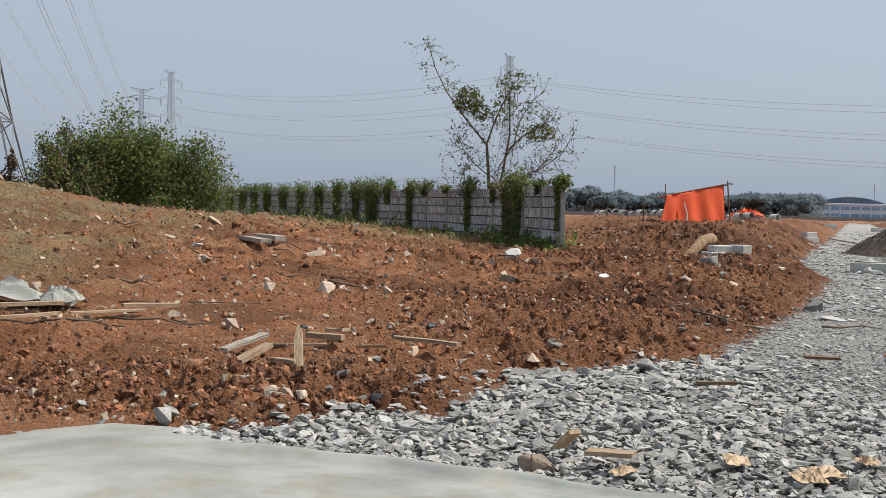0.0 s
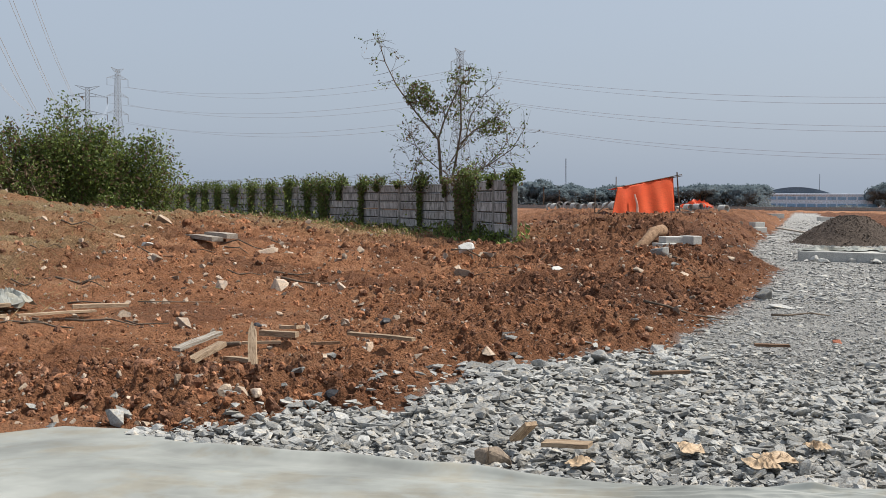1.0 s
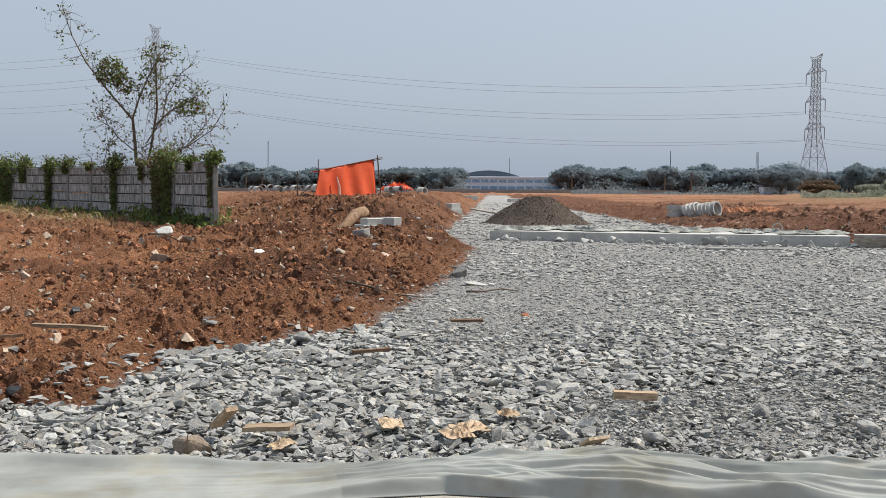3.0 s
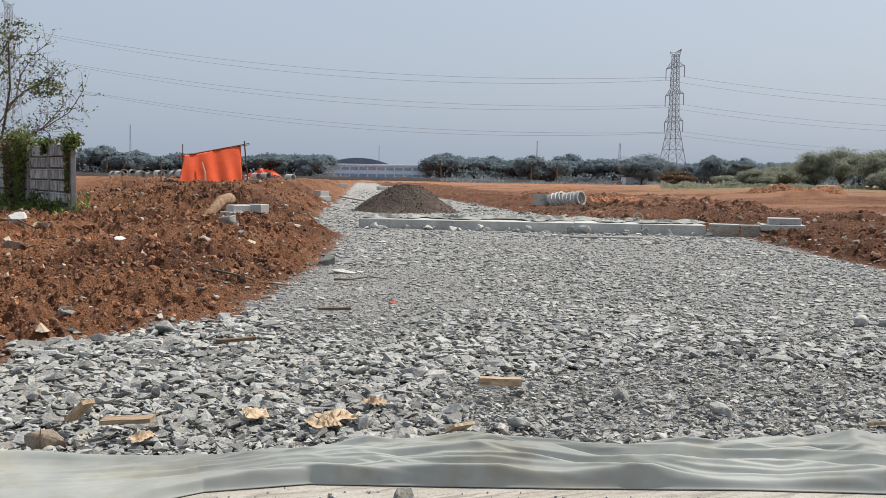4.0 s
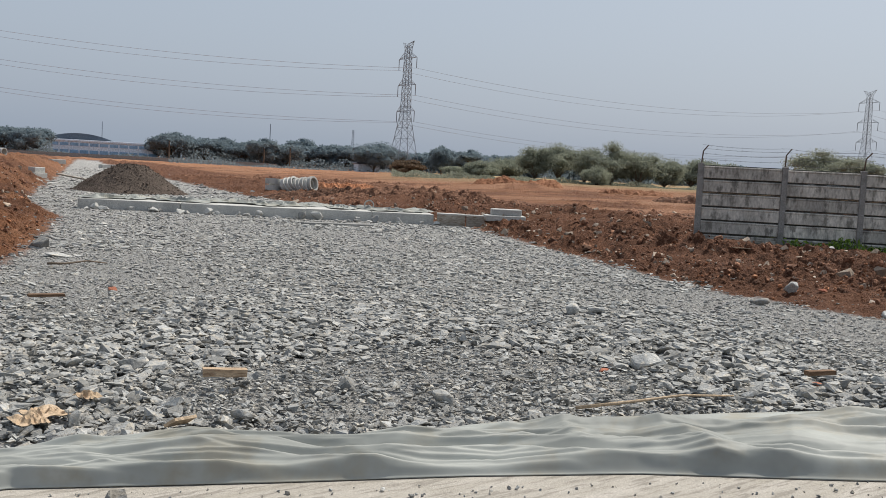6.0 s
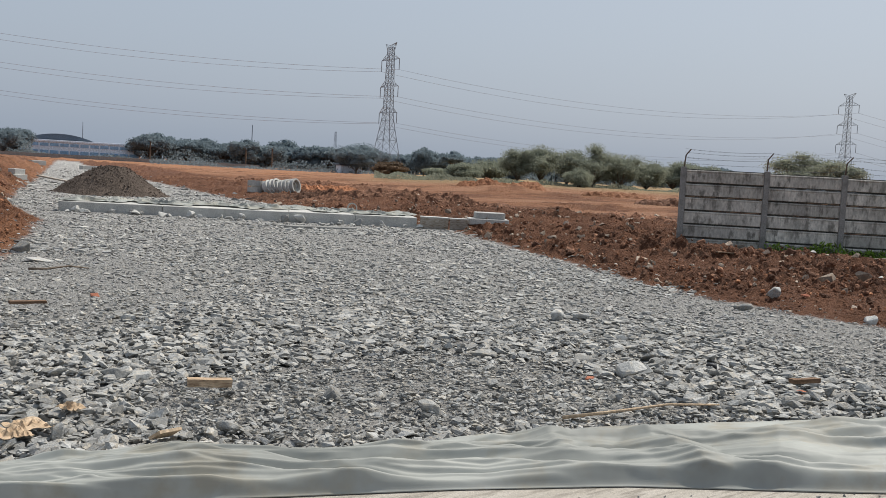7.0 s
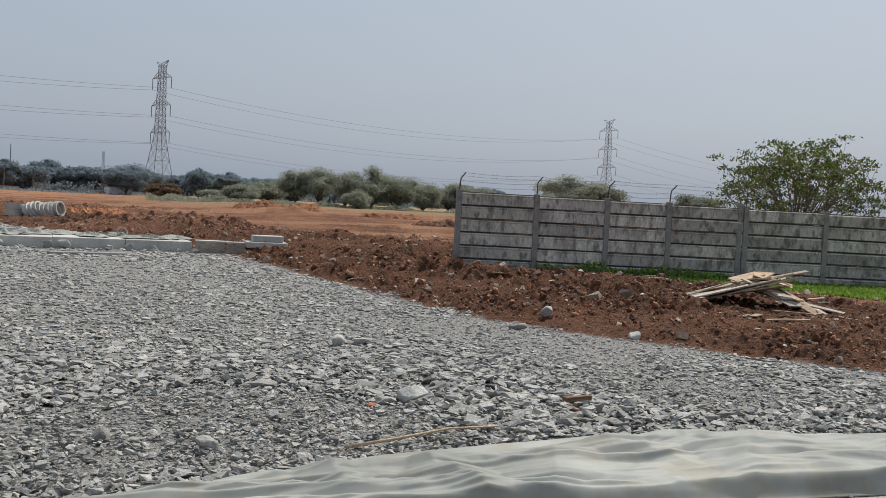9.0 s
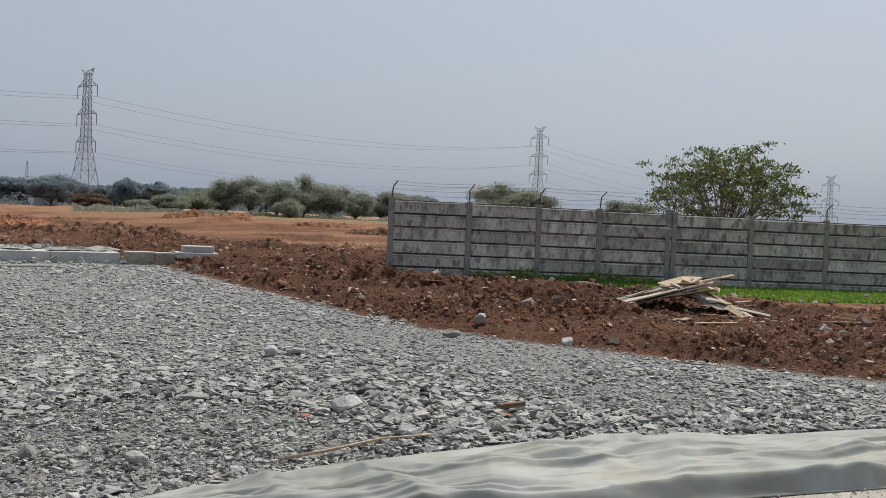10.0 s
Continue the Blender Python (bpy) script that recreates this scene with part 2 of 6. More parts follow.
def land(x, y):
    """The smooth height of the ground, without clods."""
    d = edge_distance(x, y, GRAVEL)
    out = sstep(0.0, 1.4, -d)
    dist = np.hypot(x, y)
    left = sstep(0.0, 3.0, (0.40 * y + 0.4) - x)          # on the near-left side of the road
    right = 1 - left
    z = out * 0.10 * left
    # left field: climbs to the ridge before the far part of the fence, and to a mound further left
    z = z + left * out * (0.85 * sstep(9, 31, dist) * sstep(1.5, -9.0, x) * (1 - 0.55 * sstep(42, 62, dist)))
    z = z + left * out * (1.15 * blob(x, y, -15.5, 31, 5.2, 7.0) + 0.5 * blob(x, y, -24, 40, 9, 12))
    z = z + left * out * 0.2 * sstep(14, 30, dist)
    # bank of dug soil beside the road, level behind it
    bank = sstep(0.0, 3.2, -d) * sstep(30, 42, y) * sstep(1.0, 8.0, x - 0.1 * y + 2.0)
    z = z + left * bank * 0.95
    z = z + left * 0.35 * sstep(0.2, 2.0, -d) * blob(x, y, 6.2, 21.5, 3.6, 6.5, -20)
    z = z + left * 0.18 * blob(x, y, 2.2, 13.6, 2.4, 1.6)
    # right field: a strip of dug soil along the road, then flat ground that climbs slowly
    heaps = sstep(-1.5, -4.5, d) * sstep(-13, -8, d) * sstep(17, 22, y)
    z = z + right * heaps * (0.08 + 0.36 * vnoise(x / 2.6, y / 2.6, 14)) * (1 - 0.55 * sstep(40, 52, y))
    z = z + right * out * (0.10 + 0.2 * blob(x, y, 30, 25, 7.5, 3.2, -35) + 0.22 * blob(x, y, 22.5, 15.0, 4, 2, -40))
    z = z + right * out * 1.0 * blob(x, y, 66, 66, 3.2, 2.2, -35) + right * out * 0.45 * (blob(x, y, 58, 78, 9, 1.6, -40) + blob(x, y, 82, 62, 8, 1.8, -60) + blob(x, y, 45, 60, 5, 2.0, -30))
    east = sstep(0.6, 1.0, x / np.maximum(y, 1.0))
    z = z * (1 - 0.85 * left * sstep(105, 240, dist))
    return z + sstep(45, 140, dist) * (0.15 + 0.85 * east) * np.where(d > 0, 1.0, right)


def dug_patches(x, y):
    """Where the near-left field has been freshly turned over."""
    p = 1.1 * blob(x, y, -3.4, 9.6, 3.2, 1.5) + 0.7 * blob(x, y, 3.4, 14.6, 3.2, 2.6, 40) + 0.55 * blob(x, y, 6.6, 20.5, 2.2, 4.5, -22)
    p = p + 0.8 * blob(x, y, 0.9, 12.8, 1.7, 1.1) + 0.6 * blob(x, y, -0.6, 9.6, 1.3, 0.9) + 0.7 * blob(x, y, 1.6, 18.0, 2.6, 2.2) + 0.7 * blob(x, y, 8.5, 41, 5.5, 6.5)
    return np.clip(p, 0, 1.15)


def rough_mask(x, y):
    """How cloddy the soil lies: 1 where freshly dug, less where trodden or graded."""
    d = edge_distance(x, y, GRAVEL)
    left = sstep(0.0, 3.0, (0.40 * y + 0.4) - x)
    soil = sstep(-0.1, 0.5, -d)
    patch = 0.72 + 0.4 * sstep(0.42, 0.6, vnoise(x * 0.33 + 3, y * 0.33, 21))
    r_left = 0.8 * patch * (1 - 0.5 * blob(x, y, -3.5, 17, 4.5, 5)) * (1 - 0.55 * blob(x, y, -12, 27, 6.5, 9)) + 0.5 * dug_patches(x, y)
    strip = np.maximum(1.25 * sstep(-14, -9, d), 0.15 + 0.95 * np.maximum(blob(x, y, 66, 66, 4, 3, -35), 0.8 * sstep(0.56, 0.64, vnoise(x * 0.07 + 3, y * 0.22, 15))))
    along, ahead = (x - 25.5) * 0.677 - (y - 18.0) * 0.737, -(x - 25.5) * 0.737 - (y - 18.0) * 0.677
    grass = 1 - sstep(0.5, 3.0, along) * sstep(1.2, 0.2, ahead - np.clip(along - 6.0, 0, 4.5) * 1.05)
    r_right = np.clip(strip, 0, 1.25) * (0.2 + 0.6 * vnoise(x / 2.2 + 40, y / 2.2, 17)) * grass
    return soil * np.clip(left * r_left + (1 - left) * r_right, 0, 1.3)


def ground_height(x, y):
    x, y = np.asarray(x, float), np.asarray(y, float)
    r = rough_mask(x, y)
    dist = np.hypot(x, y)
    amp = np.clip(dist / 22, 0.7, 1.15)
    n = 0.3 * (lumps(x / 1.2, y / 1.2, 1) - 0.3) + 0.3 * (lumps(x / 0.45, y / 0.45, 2) - 0.3) + 0.22 * (lumps(x / 0.21, y / 0.21, 3) - 0.3)
    n = n + 0.16 * (lumps(x / 0.11, y / 0.11, 4) - 0.3)
    soft = 0.05 * (vnoise(x / 1.7, y / 1.7, 8) - 0.5) + 0.02 * (vnoise(x / 0.21, y / 0.21, 9) - 0.5)
    road = sstep(-0.1, 0.2, edge_distance(x, y, GRAVEL))
    calm = sstep(0.0, 0.8, y - sheet_edge(x)) + sstep(3.0, 5.0, x)
    return land(x, y) + n * r * amp * np.minimum(1, 0.1 + calm) + soft * (1 - r) + 0.022 * (1 - road) * (vnoise(x / 0.1, y / 0.1, 10) - 0.5)


# ---- mesh helpers ----
def mesh_from(name, verts, faces, mats, smooth=False, face_mats=None):
    me = bpy.data.meshes.new(name)
    verts = np.asarray(verts, np.float32)
    if isinstance(faces, np.ndarray):
        k = faces.shape[1]
        me.vertices.add(len(verts))
        me.vertices.foreach_set("co", verts.ravel())
        me.loops.add(faces.size)
        me.loops.foreach_set("vertex_index", faces.ravel().astype(np.int32))
        me.polygons.add(len(faces))
        me.polygons.foreach_set("loop_start", np.arange(0, faces.size, k, dtype=np.int32))
        me.update(calc_edges=True)
    else:
        me.from_pydata(verts.tolist(), [], faces)
    for m in mats if isinstance(mats, (list, tuple)) else [mats]:
        me.materials.append(m)
    if face_mats is not None:
        me.polygons.foreach_set("material_index", np.asarray(face_mats, np.int32))
    me.polygons.foreach_set("use_smooth", np.full(len(me.polygons), smooth))
    me.validate()
    return me


def part(name, bm, material, parent, label="", smooth=False):
    """Links a bmesh as one mesh object under a thing or a part."""
    me = bpy.data.meshes.new(name)
    bm.to_mesh(me)
    bm.free()
    me.materials.append(material)
    if smooth:
        me.polygons.foreach_set("use_smooth", np.full(len(me.polygons), True))
    ob = new(name, me)
    ob.parent = parent
    if label:
        tagged(ob, label=label)
    return ob


def bm_box(bm, size, at=(0, 0, 0), rot=None, bevel=0.0, taper=1.0):
    made = bmesh.ops.create_cube(bm, size=1.0)["verts"]
    for v in made:
        v.co = Vector((v.co.x * size[0], v.co.y * size[1], v.co.z * size[2]))
        if taper != 1.0 and v.co.z > 0:
            v.co.x *= taper
            v.co.y *= taper
    if bevel:
        edges = list({e for v in made for e in v.link_edges})
        made = [v for v in bmesh.ops.bevel(bm, geom=edges, offset=bevel, segments=1, affect="EDGES")["verts"]]
        made = list({w for v in made for f in v.link_faces for w in f.verts})
    m = Matrix.Translation(at) @ (rot.to_4x4() if rot else Matrix.Identity(4))
    for v in made:
        v.co = m @ v.co
    return made


def box(size, at=(0, 0, 0), rot=None, bevel=0.0):
    bm = bmesh.new()
    bm_box(bm, size, at, rot, bevel)
    return bm


def bar(bm, a, b, w, sides=4, w2=None):
    """A thin tapered bar from a to b."""
    a, b = Vector(a), Vector(b)
    ax = (b - a).normalized()
    u = ax.orthogonal().normalized()
    v = ax.cross(u)
    w2 = w if w2 is None else w2
    rings = []
    for p, r in ((a, w), (b, w2)):
        rings.append([bm.verts.new(p + (u * math.cos(k * math.tau / sides) + v * math.sin(k * math.tau / sides)) * r) for k in range(sides)])
    for k in range(sides):
        bm.faces.new((rings[0][k], rings[0][(k + 1) % sides], rings[1][(k + 1) % sides], rings[1][k]))
    bm.faces.new(rings[0][::-1])
    bm.faces.new(rings[1])


def tube(bm, pts, r0, r1=None, sides=6):
    """A bent tapered tube through the points."""
    r1 = r0 if r1 is None else r1
    pts = [Vector(p) for p in pts]
    prev = None
    u = (pts[1] - pts[0]).orthogonal().normalized()
    for i, p in enumerate(pts):
        ax = (pts[min(i + 1, len(pts) - 1)] - pts[max(i - 1, 0)]).normalized()
        u = (u - ax * u.dot(ax)).normalized()
        v = ax.cross(u)
        r = r0 + (r1 - r0) * i / (len(pts) - 1)
        ring = [bm.verts.new(p + (u * math.cos(k * math.tau / sides) + v * math.sin(k * math.tau / sides)) * r) for k in range(sides)]
        if prev:
            for k in range(sides):
                bm.faces.new((prev[k], prev[(k + 1) % sides], ring[(k + 1) % sides], ring[k]))
        else:
            bm.faces.new(ring[::-1])
        prev = ring
    bm.faces.new(prev)


def gz(x, y):
    return float(ground_height(np.array([x]), np.array([y]))[0])


def empty(name, at, rz=0.0):
    ob = new(name)
    ob.matrix_basis = pose(*at, 0, 0, rz)
    return ob


# ---- the ground: one sheet to the horizon ----
def ground_material():
    m = bpy.data.materials.new("ground_soil")
    m.use_nodes = True
    n, l = m.node_tree.nodes, m.node_tree.links
    b = n["Principled BSDF"]
    b.inputs["Roughness"].default_value, b.inputs["Specular IOR Level"].default_value = 0.95, 0.2
    co = n.new("ShaderNodeTexCoord").outputs["Object"]

    def nz(s, d=5.0, rough=0.62):
        t = n.new("ShaderNodeTexNoise")
        t.inputs["Scale"].default_value, t.inputs["Detail"].default_value, t.inputs["Roughness"].default_value = s, d, rough
        l.new(co, t.inputs["Vector"])
        return t.outputs["Fac"]

    def ramp(fac, stops):
        r = n.new("ShaderNodeValToRGB")
        while len(r.color_ramp.elements) < len(stops):
            r.color_ramp.elements.new(0.5)
        for e, (p, c) in zip(r.color_ramp.elements, stops):
            e.position, e.color = p, (*c, 1)
        l.new(fac, r.inputs[0])
        return r.outputs[0]

    def mix(fac, a, c, mode="MIX"):
        x = n.new("ShaderNodeMix")
        x.data_type, x.blend_type = "RGBA", mode
        for sock, v in ((x.inputs[0], fac), (x.inputs[6], a), (x.inputs[7], c)):
            if isinstance(v, float):
                sock.default_value = v
            else:
                l.new(v, sock)
        return x.outputs[2]

    def attr(name):
        a = n.new("ShaderNodeAttribute")
        a.attribute_name = name
        return a.outputs["Fac"]

    red = ramp(nz(0.9), [(0.3, (0.275, 0.117, 0.055)), (0.55, (0.43, 0.203, 0.102)), (0.75, (0.55, 0.325, 0.19))])
    dark = ramp(nz(1.3), [(0.3, (0.125, 0.055, 0.03)), (0.7, (0.24, 0.11, 0.06))])
    pale = ramp(nz(0.25), [(0.3, (0.30, 0.135, 0.07)), (0.5, (0.40, 0.215, 0.125)), (0.72, (0.27, 0.12, 0.062))])
    grit = ramp(nz(7.0), [(0.3, (0.40, 0.395, 0.378)), (0.7, (0.54, 0.53, 0.505))])
    straw = ramp(nz(3.0), [(0.3, (0.25, 0.17, 0.085)), (0.7, (0.42, 0.32, 0.18))])
    green = ramp(nz(4.0), [(0.3, (0.15, 0.24, 0.035)), (0.7, (0.23, 0.34, 0.065))])
    col = mix(attr("dug"), red, dark)
    col = mix(attr("graded"), col, pale)
    col = mix(attr("straw"), col, straw)
    col = mix(attr("green"), col, green)
    col = mix(attr("gravel"), col, grit)
    col = mix(1.0, col, ramp(nz(22.0), [(0.3, (0.62, 0.62, 0.62)), (0.7, (1.25, 1.22, 1.2))]), "MULTIPLY")
    l.new(col, b.inputs["Base Color"])
    h = n.new("ShaderNodeMath")
    h.operation = "ADD"
    crumb = n.new("ShaderNodeTexVoronoi")
    crumb.inputs["Scale"].default_value = 26.0
    l.new(co, crumb.inputs["Vector"])
    lump = n.new("ShaderNodeMath")
    lump.operation = "MULTIPLY_ADD"
    lump.inputs[1].default_value = -0.55
    l.new(crumb.outputs["Distance"], lump.inputs[0])
    l.new(nz(60.0, 4.0), lump.inputs[2])
    l.new(nz(12.0, 8.0, 0.75), h.inputs[0])
    l.new(lump.outputs[0], h.inputs[1])
    bp = n.new("ShaderNodeBump")
    bp.inputs["Strength"].default_value, bp.inputs["Distance"].default_value = 1.0, 0.10
    l.new(h.outputs[0], bp.inputs["Height"])
    l.new(bp.outputs[0], b.inputs["Normal"])
    return m


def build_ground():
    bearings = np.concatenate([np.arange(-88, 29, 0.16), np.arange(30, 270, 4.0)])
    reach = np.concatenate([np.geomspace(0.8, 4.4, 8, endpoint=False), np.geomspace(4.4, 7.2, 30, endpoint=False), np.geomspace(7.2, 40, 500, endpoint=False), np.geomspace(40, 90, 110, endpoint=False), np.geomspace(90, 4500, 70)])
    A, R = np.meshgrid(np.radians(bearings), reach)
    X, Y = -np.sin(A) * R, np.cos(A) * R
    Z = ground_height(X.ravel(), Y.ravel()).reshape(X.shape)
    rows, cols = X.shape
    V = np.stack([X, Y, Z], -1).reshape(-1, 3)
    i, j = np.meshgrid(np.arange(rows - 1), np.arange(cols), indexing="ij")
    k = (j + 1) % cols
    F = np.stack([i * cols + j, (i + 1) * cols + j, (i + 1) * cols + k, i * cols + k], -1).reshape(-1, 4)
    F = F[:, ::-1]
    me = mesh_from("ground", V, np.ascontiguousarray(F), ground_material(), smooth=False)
    x, y = V[:, 0].astype(float), V[:, 1].astype(float)
    d = edge_distance(x, y, GRAVEL)
    wob = 0.5 * (vnoise(x * 1.3, y * 1.3, 31) - 0.5) + 0.5 * (vnoise(x * 4, y * 4, 32) - 0.5)
    left = sstep(0.0, 3.0, (0.40 * y + 0.4) - x)
    dist = np.hypot(x, y)
    dug = np.clip((1 - left) * sstep(-15, -10, d) + left * 0.85 * sstep(30, 36, y) * sstep(1, 5, x - 0.1 * y) * sstep(58, 50, y)
                  + 0.65 * left * sstep(0.5, 0.64, vnoise(x * 0.6, y * 0.6, 33)) + 0.55 * left * sstep(1.0, 4.0, x), 0, 1)
    dug = np.maximum(dug, (1 - left) * 0.9 * sstep(0.5, 0.58, vnoise(x * 0.045 + 7, y * 0.24, 16)) * sstep(40, 50, dist) * sstep(170, 120, dist))
    dug = np.maximum(dug, left * 0.65 * sstep(0.25, 0.8, dug_patches(x, y)))
    dug = dug * (0.55 + 0.45 * sstep(0.35, 0.6, vnoise(x * 0.4, y * 0.4, 18)))
    dug = np.maximum(dug, (1 - left) * sstep(0.25, 0.6, rough_mask(x, y)))
    dug = np.maximum(dug, (1 - left) * 0.95 * sstep(-12, -8.5, d))
    graded = np.maximum((1 - left) * sstep(-10, -15, d) * (1 - sstep(0.25, 0.6, rough_mask(x, y))) * sstep(24, 34, y + 0.2 * x), left * sstep(58, 70, dist) * 0.35)
    graded = graded * (1 - 0.9 * sstep(0.5, 0.58, vnoise(x * 0.045 + 7, y * 0.24, 16)))
    strawm = np.maximum(left * sstep(-5, -8.5, x) * sstep(13, 19, y) * (0.35 + 0.65 * sstep(0.4, 0.6, vnoise(x * 0.8, y * 0.8, 35))), sstep(105, 130, dist) * 0.9 * sstep(0.7, 0.9, x / np.maximum(y, 1.0)))
    strawm = np.maximum(strawm, 0.7 * left * blob(x, y, -6, 42, 9, 6))
    along, ahead = (x - 25.5) * 0.677 - (y - 18.0) * 0.737, -(x - 25.5) * 0.737 - (y - 18.0) * 0.677
    greenm = sstep(1.0, 3.0, along) * sstep(-6.0, -4.0, ahead) * sstep(0.9, 0.2, ahead - np.clip(along - 6.0, 0, 4.5) * 1.05 + 0.8 * wob)
    for name, val in (("gravel", sstep(-0.15, 0.25, d + 0.5 * wob)), ("dug", dug), ("graded", graded), ("straw", strawm), ("green", greenm)):
        at = me.attributes.new(name, "FLOAT", "POINT")
        at.data.foreach_set("value", np.asarray(val, np.float32))
    return tagged(new("ground", me), "bare red-brown soil with clods, rubble and graded orange flats", "ground", kind="structure")


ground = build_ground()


# ---- stones, clods and rubble ----
def chip_shapes(count, rng, flat, corners=9):
    """Small angular convex solids, about 1 across."""
    out = []
    for _ in range(count):
        bm = bmesh.new()
        sx, sy, sz = 0.5, rng.uniform(0.3, 0.48), rng.uniform(*flat)
        for _ in range(corners):
            p = rng.normal(size=3)
            p = p / np.abs(p).max() ** 0.7 / (np.linalg.norm(p) ** 0.3)
            bm.verts.new((p[0] * sx, p[1] * sy, p[2] * sz))
        res = bmesh.ops.convex_hull(bm, input=bm.verts)
        bmesh.ops.delete(bm, geom=[g for g in res["geom_interior"] if isinstance(g, bmesh.types.BMVert)], context="VERTS")
        bmesh.ops.triangulate(bm, faces=bm.faces)
        bm.verts.index_update()
        v = np.array([w.co[:] for w in bm.verts])
        f = np.array([[w.index for w in t.verts] for t in bm.faces])
        bm.free()
        out.append((v, f))
    return out


def turns(rng, n, tilt):
    """Random rotations, n x 3 x 3: any heading, tilted by about so many radians."""
    a, b, c = rng.uniform(0, math.tau, n), rng.normal(0, tilt, n), rng.normal(0, tilt, n)
    ca, sa, cb, sb, cc, sc = np.cos(a), np.sin(a), np.cos(b), np.sin(b), np.cos(c), np.sin(c)
    o, z = np.ones(n), np.zeros(n)
    rz = np.stack([ca, -sa, z, sa, ca, z, z, z, o], -1).reshape(n, 3, 3)
    rx = np.stack([o, z, z, z, cb, -sb, z, sb, cb], -1).reshape(n, 3, 3)
    ry = np.stack([cc, z, sc, z, o, z, -sc, z, cc], -1).reshape(n, 3, 3)
    return rx @ ry @ rz


def scatter_mesh(name, shapes, pts, sizes, rng, tilt, mat):
    """All the pieces joined into one mesh."""
    vs, fs, base = [], [], 0
    pick = rng.integers(0, len(shapes), len(pts))
    rot = turns(rng, len(pts), tilt)
    for s, (v, f) in enumerate(shapes):
        idx = np.nonzero(pick == s)[0]
        if not len(idx):
            continue
        w = np.einsum("nij,vj->nvi", rot[idx], v) * sizes[idx, None, None] + pts[idx, None, :]
        vs.append(w.reshape(-1, 3))
        fs.append((f[None] + (np.arange(len(idx)) * len(v))[:, None, None] + base).reshape(-1, 3))
        base += len(idx) * len(v)
    return new(name, mesh_from(name, np.concatenate(vs), np.concatenate(fs), mat))


def sector_points(rng, n, r0, r1, b0=-88.0, b1=28.0, power=1.0):
    """Random places between two distances and bearings, more of them near."""
    r = r0 * (r1 / r0) ** (rng.random(n) ** power)
    a = np.radians(rng.uniform(b0, b1, n))
    return -np.sin(a) * r, np.cos(a) * r


def lump_shapes(count, rng):
    """Crumbly rounded clods, about 1 across."""
    out = []
    for k in range(count):
        bm = bmesh.new()
        bmesh.ops.create_icosphere(bm, subdivisions=2, radius=0.42)
        for v in bm.verts:
            c = v.co.copy()
            v.co *= 1 + 0.5 * noise.noise(c * 2.6 + Vector((k * 5.1, 0, 0))) + 0.45 * noise.noise(c * 6.5 + Vector((0, k * 3.3, 0)))
            v.co.z *= 0.75
        bm.verts.index_update()
        out.append((np.array([w.co[:] for w in bm.verts]), np.array([[w.index for w in t.verts] for t in bm.faces])))
        bm.free()
    return out


rng = np.random.default_rng(7)
LUMPS = lump_shapes(14, rng)
CHIPS = chip_shapes(32, rng, (0.08, 0.22), 9)
BLOCKS = chip_shapes(16, rng, (0.3, 0.45), 11)
SLAB_EDGE = ((1.74, 5.11), (5.71, 2.92))


def build_gravel():
    g = np.random.default_rng(11)
    x, y = sector_points(g, 250000, 4.6, 125.0, power=1.0)
    d = edge_distance(x, y, GRAVEL) + 0.45 * (vnoise(x * 1.6, y * 1.6, 41) - 0.5)
    dist = np.hypot(x, y)
    keep = (d > -0.02) & (y > sheet_edge(x) - 0.12) & (g.random(len(x)) < np.clip((dist / 9.0), 0.6, 1) * np.clip(9.0 / dist * 3.4, 0, 1))
    # stray stones on the soil beside the road
    stray = (d > -1.6) & (d <= 0) & (y > sheet_edge(x)) & (g.random(len(x)) < 0.16 * np.exp(d * 2.4))
    keep |= stray
    x, y, dist, d = x[keep], y[keep], dist[keep], d[keep]
    fines = sstep(0.5, 0.66, vnoise(x * 0.45, y * 0.45, 43))
    size = np.clip(g.lognormal(-2.58, 0.45, len(x)), 0.035, 0.21) * (1 - 0.4 * fines)
    margin = (d < 0.9) & (x < 0.4 * y + 1.5)
    size *= np.where(margin, 1.0 + 0.8 * (g.random(len(x)) < 0.1), 1.0) * (1 - 0.14 * sstep(10.5, 7.5, dist)) * np.clip(dist / 20, 1.0, 3.0)
    far = sstep(9.0, 15.0, dist)
    z = ground_height(x, y) + size * (0.10 - 0.13 * far) + (0.035 * g.random(len(x)) + 0.03 * lumps(x / 0.6, y / 0.6, 44)) * (1 - 0.6 * far)
    P = np.stack([x, y, z], -1)
    near = np.nonzero((x > 0.2) & (x < 6.2) & (dist < 8.6) & (size > 0.085))[0][:300]
    rest = np.setdiff1d(np.arange(len(x)), near)
    bed = tagged(new("gravel_bed"), "bed of crushed grey stone spread over the road", "gravel", kind="stuff")
    for some, tilt in ((rest[dist[rest] < 8.5], 0.26), (rest[(dist[rest] >= 8.5) & (dist[rest] < 12)], 0.17), (rest[dist[rest] >= 12], 0.075)):
        ob = scatter_mesh("crushed_stone", CHIPS, P[some], size[some], g, tilt, M_STONE)
        ob.parent = bed
        tagged(ob, kind="stuff")
    meshes = [mesh_from("stone", v, f, M_STONE) for v, f in CHIPS]
    rot = turns(g, len(near), 0.26)
    for k, i in enumerate(near):
        s = new("stone", meshes[int(g.integers(len(meshes)))])
        s.parent = bed
        s.matrix_basis = Matrix.Translation(P[i]) @ Matrix(rot[k].tolist()).to_4x4() @ Matrix.Scale(float(size[i]), 4)
    return bed


